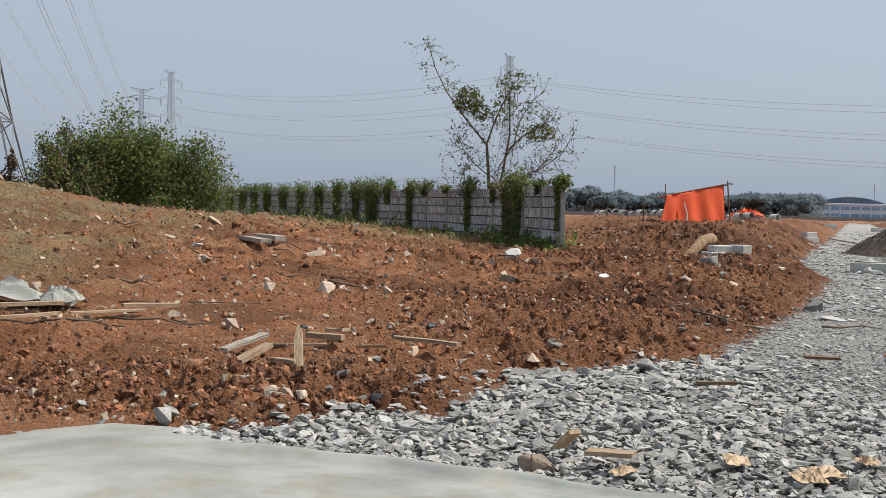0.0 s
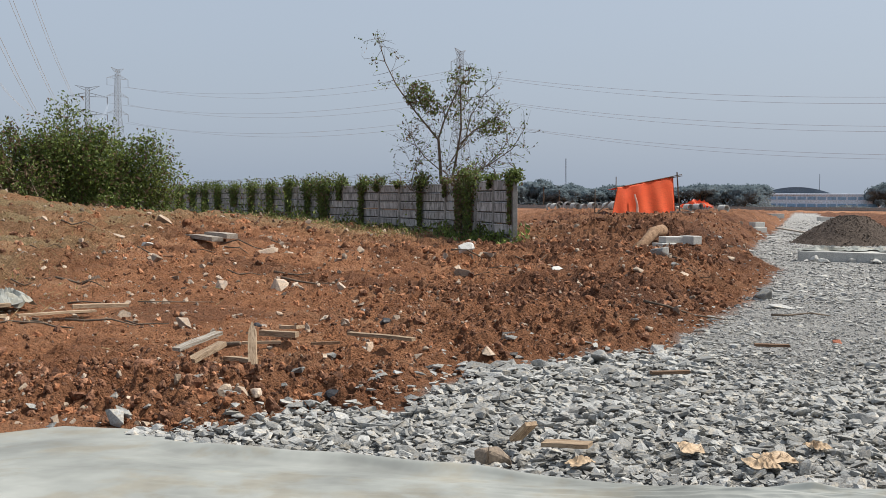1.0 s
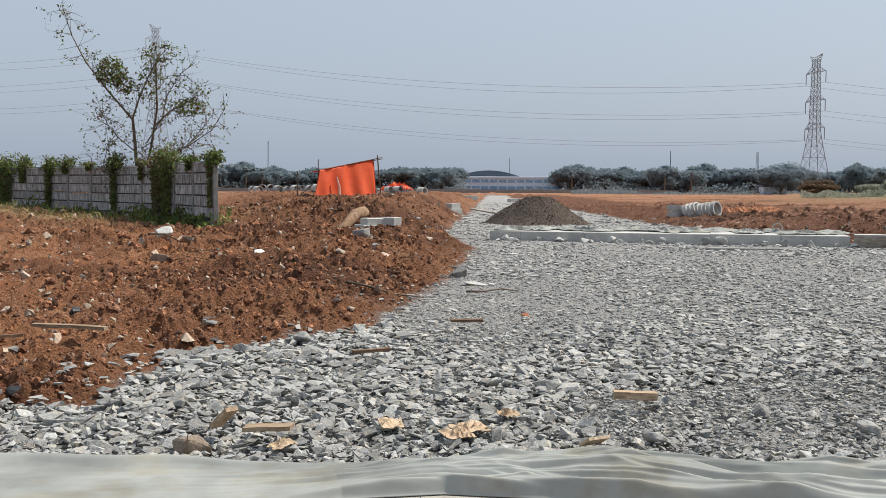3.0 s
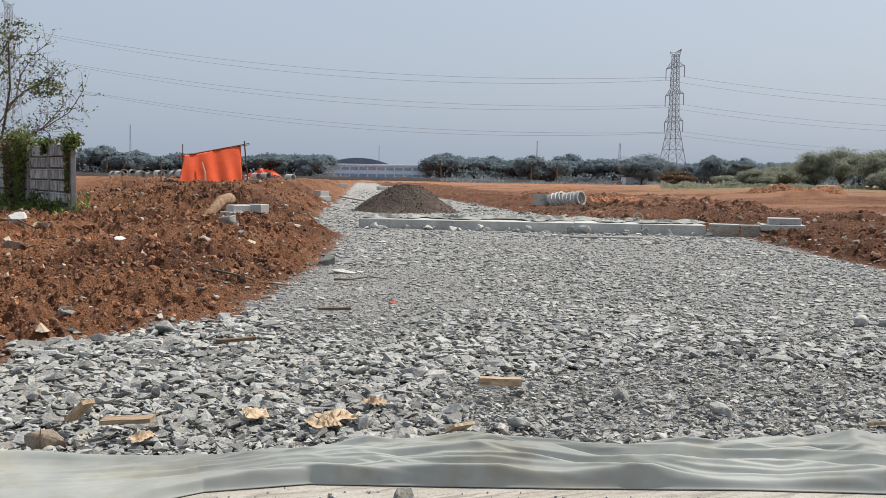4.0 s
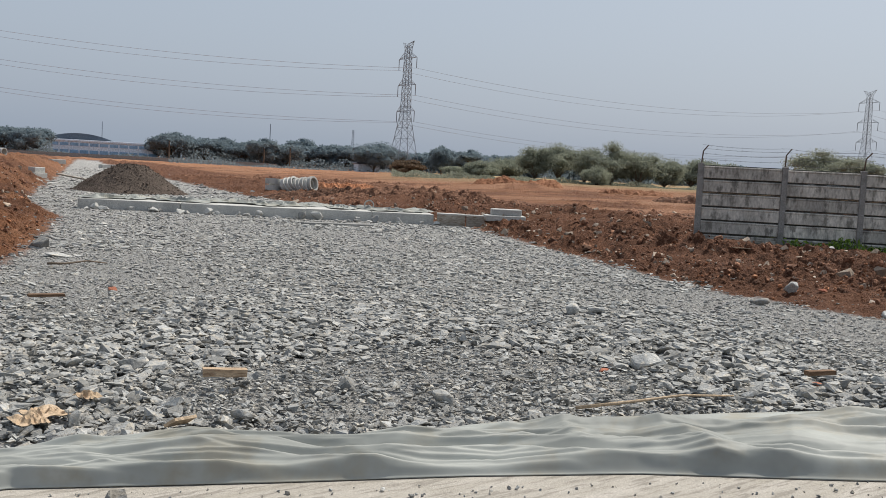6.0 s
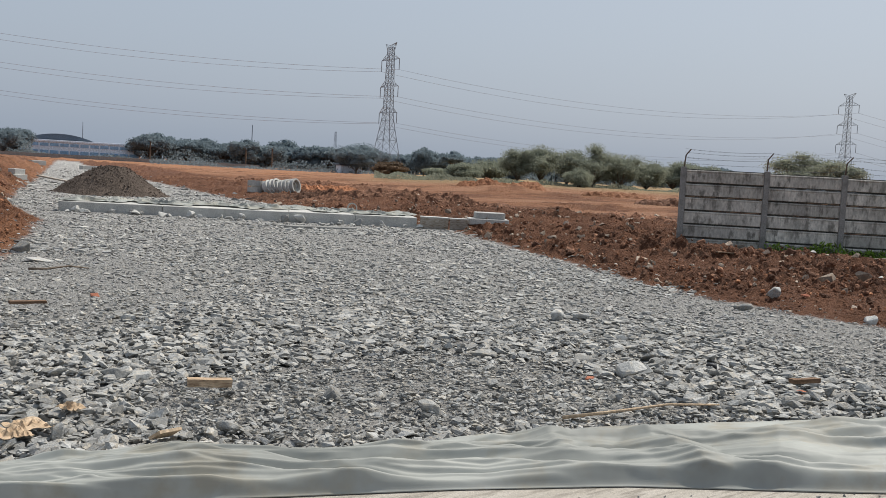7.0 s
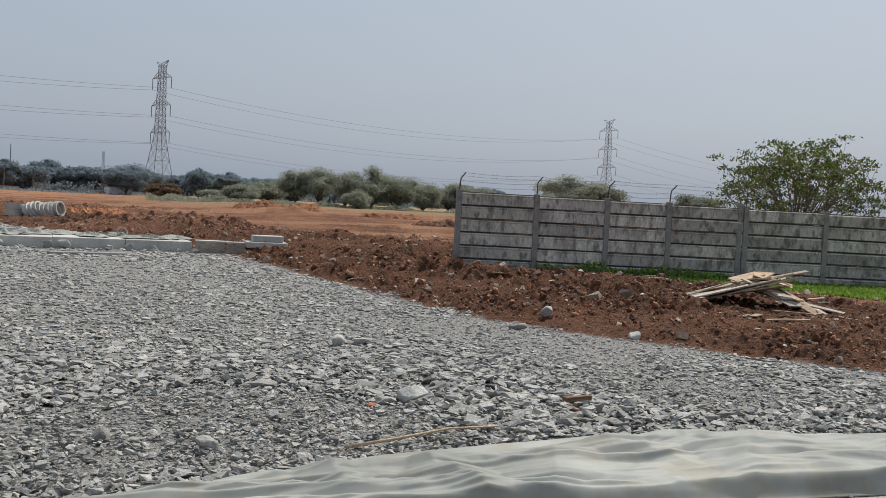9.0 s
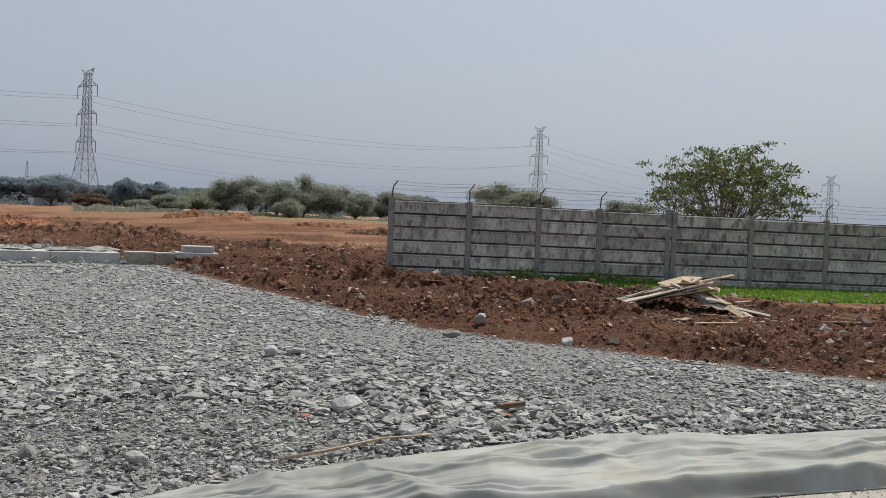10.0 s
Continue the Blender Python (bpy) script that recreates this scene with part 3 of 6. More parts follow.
def build_clods():
    g = np.random.default_rng(12)
    x, y = sector_points(g, 120000, 7.0, 62.0)
    d = edge_distance(x, y, GRAVEL)
    r = rough_mask(x, y)
    keep = (d < -0.05) & (y > sheet_edge(x) + 0.3) & (g.random(len(x)) < 0.62 * r * r)
    x, y, r = x[keep], y[keep], r[keep]
    dist = np.hypot(x, y)
    size = np.clip(g.lognormal(-3.05, 0.6, len(x)), 0.02, 0.22) * np.clip(dist / 18, 0.75, 1.6) * (0.75 + 0.4 * np.minimum(r, 1.2))
    P = np.stack([x, y, ground_height(x, y) + size * 0.02], -1)
    dark = (x > 0.40 * y + 1.5) | ((y > 33) & (x > 0.1 * y + 2) & (g.random(len(x)) < 0.8)) | (g.random(len(x)) < 0.25 + 0.5 * np.minimum(1, dug_patches(x, y)))
    big = size / np.maximum(dist, 7) > 0.0052
    for who, shapes in ((big, LUMPS), (~big, BLOCKS)):
        tagged(scatter_mesh("soil_clods", shapes, P[who & ~dark], size[who & ~dark], g, 1.2, M_CLOD), "loose red-brown clods of dug soil", "soil", kind="stuff")
        tagged(scatter_mesh("soil_clods", shapes, P[who & dark], size[who & dark], g, 1.2, M_CLOD_DARK), "loose dark brown clods of dug soil", "soil", kind="stuff")


def build_crumbs():
    g = np.random.default_rng(15)
    x, y = sector_points(g, 90000, 7.2, 30.0)
    strip = 0.75 * ((x > 0.4 * y + 1.5) & (edge_distance(x, y, GRAVEL) > -9))
    keep = (edge_distance(x, y, GRAVEL) < -0.15) & (y > sheet_edge(x) + 0.15) & (g.random(len(x)) < 0.36 * np.clip(dug_patches(x, y), strip, 1) * np.minimum(1, rough_mask(x, y) * 3) + 0.03)
    x, y = x[keep], y[keep]
    size = np.clip(g.lognormal(-3.3, 0.5, len(x)), 0.02, 0.13) * np.clip(np.hypot(x, y) / 14, 0.8, 1.5)
    P = np.stack([x, y, ground_height(x, y) + size * 0.12], -1)
    dark = g.random(len(x)) < 0.6
    for who, mat, label in ((dark, M_CLOD_DARK, "crumbled dark brown clods of fresh soil"), (~dark, M_CLOD, "crumbled red-brown clods of fresh soil")):
        tagged(scatter_mesh("soil_clods", LUMPS, P[who], size[who], g, 1.2, mat), label, "soil", kind="stuff")


def build_rubble():
    g = np.random.default_rng(13)
    x, y = sector_points(g, 36000, 7.2, 60.0)
    d = edge_distance(x, y, GRAVEL)
    left = (0.40 * y + 0.4) > x
    keep = (d < -0.1) & (y > sheet_edge(x) + 0.1) & (g.random(len(x)) < np.where(left, 0.5, 0.6) * (0.25 + 0.75 * vnoise(x * 0.5, y * 0.5, 51)))
    x, y = x[keep], y[keep]
    dist = np.hypot(x, y)
    size = np.clip(g.lognormal(-3.2, 0.62, len(x)), 0.015, 0.3) * np.clip(dist / 15, 0.8, 1.9)
    P = np.stack([x, y, ground_height(x, y) + size * 0.06], -1)
    return tagged(scatter_mesh("rubble", BLOCKS, P, size, g, 0.7, M_PEBBLE), "pale pebbles and broken rubble strewn over soil", "rubble", kind="stuff")


build_gravel()
build_clods()
build_crumbs()
build_rubble()


# ---- slab underfoot and the plastic sheet ----
def build_slab():
    bm = bmesh.new()
    (ax, ay), (bx, by) = SLAB_EDGE
    u = Vector((bx - ax, by - ay, 0)).normalized()
    n = Vector((u.y, -u.x, 0))
    o = Vector((ax, ay, 0)) + n * -0.45 + u * 12.2
    bm_box(bm, (26, 9, 0.4), o + n * 4.5 + Vector((0, 0, -0.05)), Matrix.Rotation(math.atan2(u.y, u.x), 3, "Z"), 0.012)
    me = bpy.data.meshes.new("concrete_slab")
    bm.to_mesh(me)
    bm.free()
    me.materials.append(M_SLAB)
    return tagged(new("concrete_slab", me), "pale brushed concrete road slab with grit on it", "pavement", kind="structure")


def facet(a, b, seed):
    """Noise made of flat triangles, with sharp creases where they meet."""
    a, b = np.broadcast_arrays(a, b)
    ia, ib = np.floor(a), np.floor(b)
    fa, fb = a - ia, b - ib
    h00, h10, h01, h11 = (_hash(ia + i, ib + j, seed) for i, j in ((0, 0), (1, 0), (0, 1), (1, 1)))
    return np.where(fa > fb, h00 + (h10 - h00) * fa + (h11 - h10) * fb, h00 + (h01 - h00) * fb + (h11 - h01) * fa)


def build_sheet():
    g = np.random.default_rng(5)
    low = [(-9.0, 4.2), (-3.0, 4.6), (0.0, 4.9), (1.2, 5.2), (1.74, 5.12), (2.23, 4.87), (2.9, 4.54), (3.86, 4.1), (4.75, 3.62), (5.71, 2.9), (7.4, 1.7), (10.0, -0.2), (13.0, -2.4)]
    ns, nv = 1100, 200
    s = np.linspace(0, 1, ns)
    ux = np.interp(s, np.linspace(0, 1, len(SHEET_UP)), [p[0] for p in SHEET_UP])
    uy = np.interp(s, np.linspace(0, 1, len(SHEET_UP)), [p[1] for p in SHEET_UP])
    pull = 1 - 0.025 * sstep(-0.6, 0.8, ux)
    ux, uy = ux * pull, uy * pull
    lx = np.interp(ux * 0.83 + 0.1, [p[0] for p in low], [p[0] for p in low])
    ly = np.interp(lx, [p[0] for p in low], [p[1] for p in low])
    v = np.linspace(0, 1, nv)[:, None]
    X, Y = ux + (lx - ux) * v, uy + (ly - uy) * v
    along = ux * 1.15
    wob = 0.03 * np.sin(along * 2.1) + 0.05 * (vnoise(along * 2.2, along * 0, 3) - 0.5)
    Y = Y + wob * (1 - v)
    base = 0.05 + 0.108 * sstep(0.1, 0.6, v)
    skew = along + 0.8 * v
    right = sstep(0.4, 3.0, ux)
    crease = lambda a, b, sd: 1 - 2 * np.abs(facet(a, b, sd) - 0.5)
    sharp = (0.2 + 0.8 * right)
    sway = 1.3 * vnoise(along * 0.35, along * 0, 60) + 0.25 * vnoise(along * 1.1, along * 0, 59)
    long_fold = 0.05 * crease(along * 0.55 + 0.3 * v, v * 5.5 + 1.5 * sway, 61)
    mid_fold = 0.07 * crease(along * 1.0 - 0.5 * v, v * 13 + 2.5 * sway - 0.25 * along, 62)
    thin_fold = 0.026 * crease(along * 2.2, v * 30 + 4 * sway + 0.35 * along, 64)
    slack = 0.03 * facet(along * 0.8 + 0.5 * v, v * 3.5 + along * 0.3, 65) + 0.10 * sstep(6.5, 9.0, ux) * facet(along * 0.5, v * 2.0, 69)
    tents = np.zeros(np.broadcast_shapes(along.shape, v.shape))
    for k in range(16):
        ca, cv = 2.2 + 0.62 * k + g.uniform(-0.25, 0.25), g.uniform(0.3, 0.75)
        wa, wv, lean = g.uniform(0.3, 0.75), g.uniform(0.16, 0.34), g.uniform(-0.9, 0.9)
        da, dv = (along - ca) / wa, (v - cv) / wv
        tents = np.maximum(tents, g.uniform(0.04, 0.085) * np.clip(1 - np.abs(da + lean * dv) * 0.8 - np.abs(dv) * 0.75, 0, 1))
    lift = (long_fold + mid_fold + slack + tents) * sharp + thin_fold * (0.35 + 0.65 * right) + 0.006 * facet(along * 5.0, v * 22 + along * 2.5, 63)
    room = np.minimum(1.0, 1.6 * v + 0.06) * sstep(1.0, 0.95, v)
    left_fold = 0.085 * np.exp(-((v - 0.16 - 0.05 * np.sin(along * 1.3)) / 0.06) ** 2) * (1 - right) * vnoise(along * 0.8, along * 0, 66)
    Z = base + left_fold + lift * room
    V = np.stack(np.broadcast_arrays(X, Y, Z), -1).reshape(-1, 3)
    i, j = np.meshgrid(np.arange(nv - 1), np.arange(ns - 1), indexing="ij")
    F = np.stack([i * ns + j, (i + 1) * ns + j, (i + 1) * ns + j + 1, i * ns + j + 1], -1).reshape(-1, 4)
    ob = new("plastic_sheet", mesh_from("plastic_sheet", V, np.ascontiguousarray(F), M_SHEET, smooth=True))
    sol = ob.modifiers.new("thickness", "SOLIDIFY")
    sol.thickness = 0.004
    return tagged(ob, "wrinkled whitish plastic sheet draped over the slab edge", "plastic sheet")


build_slab()
build_sheet()


# ---- precast concrete fences ----
BAY, ROW = 2.4, 0.4


def fence(name, start, heading, bays, base_z, panel_mat, label, slope=0.0, rows=6, wire=True, lean=0.0, bracket_turn=1.0, seed=1, stations=None):
    """Posts every 2.4 m, or at the given distances, with panels slotted between them, bent irons and barbed wire on top."""
    g = random.Random(seed)
    thing = empty(name, (start[0], start[1], base_z), heading)
    tagged(thing, label, "fence")
    height = rows * ROW
    post_me = bmesh.new()
    bm_box(post_me, (0.16, 0.17, height + 0.42), (0, 0, (height + 0.05) / 2 - 0.18), bevel=0.012)
    pm = bpy.data.meshes.new("post")
    post_me.to_mesh(pm)
    post_me.free()
    pm.materials.append(M_POST)
    panels = []
    for k in range(4):
        bm = bmesh.new()
        bm_box(bm, (BAY - 0.15, 0.015, ROW))
        joint = len(bm.faces)
        bm_box(bm, (BAY - 0.15, 0.10, ROW - 0.05), bevel=0.012)
        bm_box(bm, (BAY - 0.15, 0.12, 0.05), (0, 0, ROW / 2 - 0.06), bevel=0.012)
        for q in bm.verts:
            q.co.z += 0.006 * noise.noise(Vector((q.co.x * 2, k * 9.1, q.co.z * 3)))
        m = bpy.data.meshes.new("panel")
        bm.to_mesh(m)
        bm.free()
        m.materials.append(panel_mat)
        m.materials.append(M_JOINT)
        # the thin backing strip gets the painted groove shade
        m.polygons.foreach_set("material_index", np.where(np.arange(len(m.polygons)) < joint, 1, 0).astype(np.int32))
        panels.append(m)
    at = stations or [BAY * i for i in range(bays + 1)]
    tops = []
    for i in range(bays + 1):
        z = slope * at[i] + g.uniform(-0.015, 0.015)
        p = new("post", pm)
        p.parent = thing
        p.matrix_basis = pose(at[i], 0, z, lean + g.uniform(-0.6, 0.6), g.uniform(-0.5, 0.5), 0)
        if wire:
            bm = bmesh.new()
            tip = (0.09, -0.2 * bracket_turn, 0.54)
            tube(bm, [(0, 0, 0), (0, 0, 0.36), tip], 0.022, 0.018, 5)
            b = part("bracket", bm, M_RUST, thing, "bent iron wire holder")
            b.matrix_basis = pose(at[i], 0, height + 0.04 + z, g.uniform(-5, 5), g.uniform(-4, 10), 0)
            tops.append((at[i] + g.uniform(-0.02, 0.05), z + height + 0.04))
        if i < bays:
            for r in range(rows):
                q = new("panel", g.choice(panels))
                q.parent = thing
                mid, span = (at[i] + at[i + 1]) / 2, (at[i + 1] - at[i] - 0.15) / (BAY - 0.15)
                q.matrix_basis = pose(mid, g.uniform(-0.018, 0.018), slope * mid + ROW * (r + 0.5) + g.uniform(-0.004, 0.004),
                                      lean + g.uniform(-0.5, 0.5), g.uniform(-0.25, 0.25), g.choice((0, 180))) @ Matrix.Diagonal((span, 1, 1, 1))
    if wire:
        for level, (dy, dz) in enumerate(((0, 0.14), (0, 0.3), (-0.08, 0.44), (-0.15, 0.54))):
            bm = bmesh.new()
            for (x0, z0), (x1, z1) in zip(tops, tops[1:]):
                sag = g.uniform(0.01, 0.09)
                pts = [(x0 + (x1 - x0) * t, dy * bracket_turn + 0.01 * math.sin(9 * t), z0 + dz + (z1 - z0) * t - 4 * sag * t * (1 - t)) for t in (0, .17, .33, .5, .67, .83, 1)]
                tube(bm, pts, 0.0045, 0.0045, 4)
                for t in np.arange(0.05, 1, 0.06):
                    c = Vector((x0 + (x1 - x0) * t, dy * bracket_turn, z0 + dz + (z1 - z0) * t - 4 * sag * t * (1 - t)))
                    a = Vector((g.uniform(-1, 1), g.uniform(-1, 1), g.uniform(-1, 1))).normalized() * 0.035
                    bar(bm, c - a, c + a, 0.004, 3)
            part("barbed_wire", bm, M_STEEL, thing, "sagging barbed wire")
    return thing


def heading_of(a, b):
    return math.degrees(math.atan2(b[1] - a[1], b[0] - a[0]))


WL0, WL1, WL2 = (4.1, 36.1), (2.18, 45.5), (-19.2, 91.2)
WR0, WR1 = (25.5, 18.0), (36.6, 5.9)
STATIONS = [0.0, 2.37, 4.57, 6.53, 8.98, 11.6, 14.23, 16.7, 19.1]
fence_right = fence("concrete_fence", WR0, heading_of(WR0, WR1), 8, 0.02, M_CONCRETE, "weathered grey precast concrete panel fence with barbed wire", slope=-0.006, bracket_turn=1, seed=3, stations=STATIONS)
second = part("post", box((0.15, 0.17, 2.75), (0, 0, 1.14), bevel=0.012), M_POST, fence_right)
second.matrix_basis = pose(STATIONS[4] - 0.2, 0.01, -0.03, 0, 0.4, 0)
fence_left = fence("concrete_fence", WL0, heading_of(WL0, WL1), 4, 0.27, M_CONCRETE_L, "pale stained concrete panel fence overgrown with vines", bracket_turn=-1, seed=4)
fence_far = fence("concrete_fence", WL1, heading_of(WL1, WL2), 21, 0.25, M_CONCRETE_L, "pale concrete panel fence running off behind creepers", slope=0.004, bracket_turn=-1, seed=5)
# end bays take the right fence's concrete; the place lies in bush shade
fence_end = fence("concrete_fence", WL2, 172.0, 5, 0.45, M_CONCRETE, "shaded concrete panel fence behind a bush", bracket_turn=1, seed=6, wire=False)


# ---- pylons and conductors ----
ARMS = (4.2, 12.6, 20.8)


def pylon(at, h, rz, label, mat, half=4.4, arm=6.0, thick=0.11, style="tall"):
    thing = tagged(empty("pylon", at, rz), label, "pylon")
    waist_z, waist, top = h - ARMS[2] - 1.0, 1.25, 0.8
    if waist_z > 24:
        half = half * 1.25

    def hw(z):
        return half + (waist - half) * min(z / waist_z, 1) ** 0.85 if z < waist_z else waist + (top - waist) * (z - waist_z) / (h - waist_z)

    levels = [0.0]
    while levels[-1] < h - 0.8:
        levels.append(min(h, levels[-1] + max(1.9, 1.45 * hw(levels[-1]))))
    corner = lambda z, k: Vector(((1, 1, -1, -1)[k] * hw(z), (1, -1, -1, 1)[k] * hw(z), z))
    bm = bmesh.new()
    for a, b in zip(levels, levels[1:]):
        for k in range(4):
            bar(bm, corner(a, k), corner(b, k), thick)
            bar(bm, corner(a, k), corner(b, (k + 1) % 4), thick * 0.6)
            bar(bm, corner(a, (k + 1) % 4), corner(b, k), thick * 0.6)
            bar(bm, corner(b, k), corner(b, (k + 1) % 4), thick * 0.55)
    part("lattice_body", bm, mat, thing)
    for n_arm, drop in enumerate(ARMS):
        z = h - drop
        for side in (1, -1):
            bm = bmesh.new()
            tip = Vector((0, side * arm, z - 0.1))
            for k in ((0, 3) if side > 0 else (1, 2)):
                for zz in (z, z + 1.7):
                    bar(bm, corner(zz, k), tip, thick * 0.75)
                for t in (0.33, 0.66):
                    bar(bm, corner(z, k).lerp(tip, t), corner(z + 1.7, k).lerp(tip, t), thick * 0.5)
            part("cross_arm", bm, mat, thing)
            bm = bmesh.new()
            tube(bm, [tip, tip - Vector((0, 0, 3.4))], 0.13, 0.13, 5)
            part("insulator", bm, mat, thing)
    for side in (1, -1):
        bm = bmesh.new()
        tip = Vector((0, side * arm * 0.62, h + 0.9))
        for k in ((0, 3) if side > 0 else (1, 2)):
            bar(bm, corner(h - 1.4, k), tip, thick * 0.75)
            bar(bm, corner(h, k), tip, thick * 0.75)
        bar(bm, tip, Vector((0, 0, h)), thick * 0.6)
        part("earth_wire_arm", bm, mat, thing)
    return thing


def polar(bearing, dist, z=0.0):
    return (-math.sin(radians(bearing)) * dist, math.cos(radians(bearing)) * dist, z)


TOWERS = [(polar(14.8, 520, 1), 63.0), (polar(-3.5, 380, 1), 56.0), (polar(-38.6, 330, 1), 40.0), (polar(-62.9, 475, 1), 43.5), (polar(-78.2, 584, 0), 32.5)]


def line_heading(i):
    a, b = TOWERS[max(i - 1, 0)][0], TOWERS[min(i + 1, len(TOWERS) - 1)][0]
    return math.degrees(math.atan2(b[1] - a[1], b[0] - a[0])) + (0, 0, 11, 0, 0)[i]


for i, (at, h) in enumerate(TOWERS):
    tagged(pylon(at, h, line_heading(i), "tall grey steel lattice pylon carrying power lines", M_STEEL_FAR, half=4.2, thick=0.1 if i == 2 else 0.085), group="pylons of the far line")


def conductor(a, b, sag, radius, label, mat=None):
    bm = bmesh.new()
    a, b = Vector(a), Vector(b)
    tube(bm, [a.lerp(b, t) - Vector((0, 0, 4 * sag * t * (1 - t))) for t in np.linspace(0, 1, 25)], radius, radius, 4)
    me = bpy.data.meshes.new("power_cable")
    bm.to_mesh(me)
    bm.free()
    me.materials.append(mat or M_CABLE)
    return tagged(new("power_cable", me), label, "cable", group="power lines", kind="structure")


def arm_tip(i, level, side, arm=6.0):
    (x, y, z), h = TOWERS[i]
    a = radians(line_heading(i))
    return (x - math.sin(a) * side * arm, y + math.cos(a) * side * arm, z + h - ARMS[level] - 3.5)


for i in range(len(TOWERS) - 1):
    for level in range(3):
        for side in (1, -1):
            conductor(arm_tip(i, level, side), arm_tip(i + 1, level, side), 6.5 + side * 0.4, 0.052, "thin grey overhead power cable sagging between pylons")


# ---- single stones and slabs ----
def solid_rock(name, at, size, mat, label, category="rock", seed=0, corners=12, rz=0.0, sink=0.18, tilt=0.0, on=None):
    g = np.random.default_rng(100 + seed)
    bm = bmesh.new()
    for _ in range(corners):
        p = g.normal(size=3)
        p /= (np.abs(p) ** 3.2).sum() ** (1 / 3.2)
        p *= g.uniform(0.82, 1.0)
        bm.verts.new((p[0] * size[0] / 2, p[1] * size[1] / 2, p[2] * size[2] / 2))
    res = bmesh.ops.convex_hull(bm, input=bm.verts)
    bmesh.ops.delete(bm, geom=[q for q in res["geom_interior"] if isinstance(q, bmesh.types.BMVert)], context="VERTS")
    bmesh.ops.bevel(bm, geom=list(bm.edges), offset=min(size) * 0.05, segments=1, affect="EDGES")
    me = bpy.data.meshes.new(name)
    bm.to_mesh(me)
    bm.free()
    me.materials.append(mat)
    ob = new(name, me)
    z = gz(at[0], at[1]) if on is None else on
    ob.matrix_basis = pose(at[0], at[1], z + size[2] * (0.5 - sink), tilt, tilt * 0.6, rz)
    return tagged(ob, label, category)


GREY = "angular grey quarry stone lying on crushed stone"
ROCKS = [
    ((1.81, 27.31), (0.55, 0.45, 0.42), M_NEWCON, "whitish boulder lying on red soil"),
    ((2.25, 27.2), (0.4, 0.35, 0.2), M_PEBBLE, "pale broken lump beside a white boulder"),
    ((5.83, 22.73), (0.52, 0.42, 0.34), M_STONE, "large grey boulder on red soil"),
    ((5.6, 20.7), (0.2, 0.17, 0.14), M_STONE, "small grey stone on red soil"),
    ((-0.45, 15.46), (0.4, 0.3, 0.14), M_STONE, "flat grey stone on brown soil"),
    ((1.38, 12.5), (0.32, 0.25, 0.1), M_STONE, "flat grey stone at the soil's edge"),
    ((-1.55, 8.9), (0.17, 0.13, 0.15), M_PEBBLE, "cream broken stone on dark soil"),
    ((-1.3, 9.0), (0.19, 0.13, 0.1), M_PEBBLE, "brownish broken stone on dark soil"),
    ((0.6, 7.0), (0.34, 0.24, 0.22), M_PEBBLE, "yellowish rough lump by the plastic sheet"),
    ((2.61, 6.5), (0.24, 0.13, 0.2), M_STONE, "grey ribbed stone standing in the gravel"),
    ((8.05, 6.16), (0.34, 0.3, 0.22), M_STONE, GREY),
    ((7.85, 6.3), (0.26, 0.2, 0.1), M_STONE, GREY),
    ((8.34, 7.0), (0.5, 0.35, 0.09), M_STONE, "flat pale grey slab of stone in the gravel"),
    ((7.55, 7.71), (0.36, 0.28, 0.08), M_STONE, "flat pale grey slab of stone in the gravel"),
    ((10.38, 9.24), (0.36, 0.26, 0.2), M_STONE, GREY),
    ((10.75, 9.1), (0.3, 0.22, 0.2), M_STONE, GREY),
    ((15.97, 9.27), (0.3, 0.26, 0.24), M_STONE, "grey stone on dark dug soil"),
    ((14.9, 7.08), (0.3, 0.2, 0.2), M_NEWCON, "whitish stone at the road edge"),
    ((14.4, 8.9), (0.36, 0.3, 0.16), M_STONE, "grey stone at the road edge"),
    ((6.67, 17.7), (0.55, 0.4, 0.1), M_STONE, "flat grey slab at the road edge"),
    ((7.0, 19.5), (0.5, 0.4, 0.3), M_STONE, "big grey stone at the road edge"),
    ((3.75, 8.2), (0.3, 0.2, 0.16), M_STONE, GREY),
    ((1.5, 10.9), (0.3, 0.24, 0.2), M_STONE, GREY),
    ((2.2, 11.3), (0.3, 0.22, 0.2), M_STONE, GREY),
    ((1.0, 10.4), (0.26, 0.22, 0.16), M_STONE, GREY),
    ((4.9, 6.7), (0.26, 0.2, 0.18), M_STONE, GREY),
    ((5.3, 6.0), (0.24, 0.2, 0.16), M_STONE, GREY),
    ((3.7, 6.2), (0.24, 0.22, 0.16), M_STONE, GREY),
    ((2.2, 7.6), (0.3, 0.2, 0.14), M_STONE, GREY),
    ((-4.9, 21.0), (0.45, 0.35, 0.2), M_PEBBLE, "pale stone on trodden soil"),
    ((-3.2, 24.5), (0.8, 0.4, 0.2), M_PEBBLE, "pale lump of old mortar on soil"),
    ((-5.6, 23.2), (0.5, 0.35, 0.2), M_NEWCON, "whitish stone on trodden soil"),
    ((-6.6, 24.6), (0.9, 0.4, 0.22), M_PEBBLE, "pale lump of old mortar on soil"),
    ((3.3, 21.5), (0.42, 0.3, 0.16), M_NEWCON, "whitish stone on red soil"),
    ((3.7, 22.6), (0.4, 0.3, 0.16), M_PEBBLE, "cream stone on red soil"),
    ((1.3, 21.0), (0.42, 0.3, 0.2), M_PEBBLE, "cream stone on red soil"),
]
for k, (at, size, mat, label) in enumerate(ROCKS):
    solid_rock("rock", at, size, mat, label, seed=k, rz=(k * 67) % 180, tilt=(k * 37) % 16 - 8)
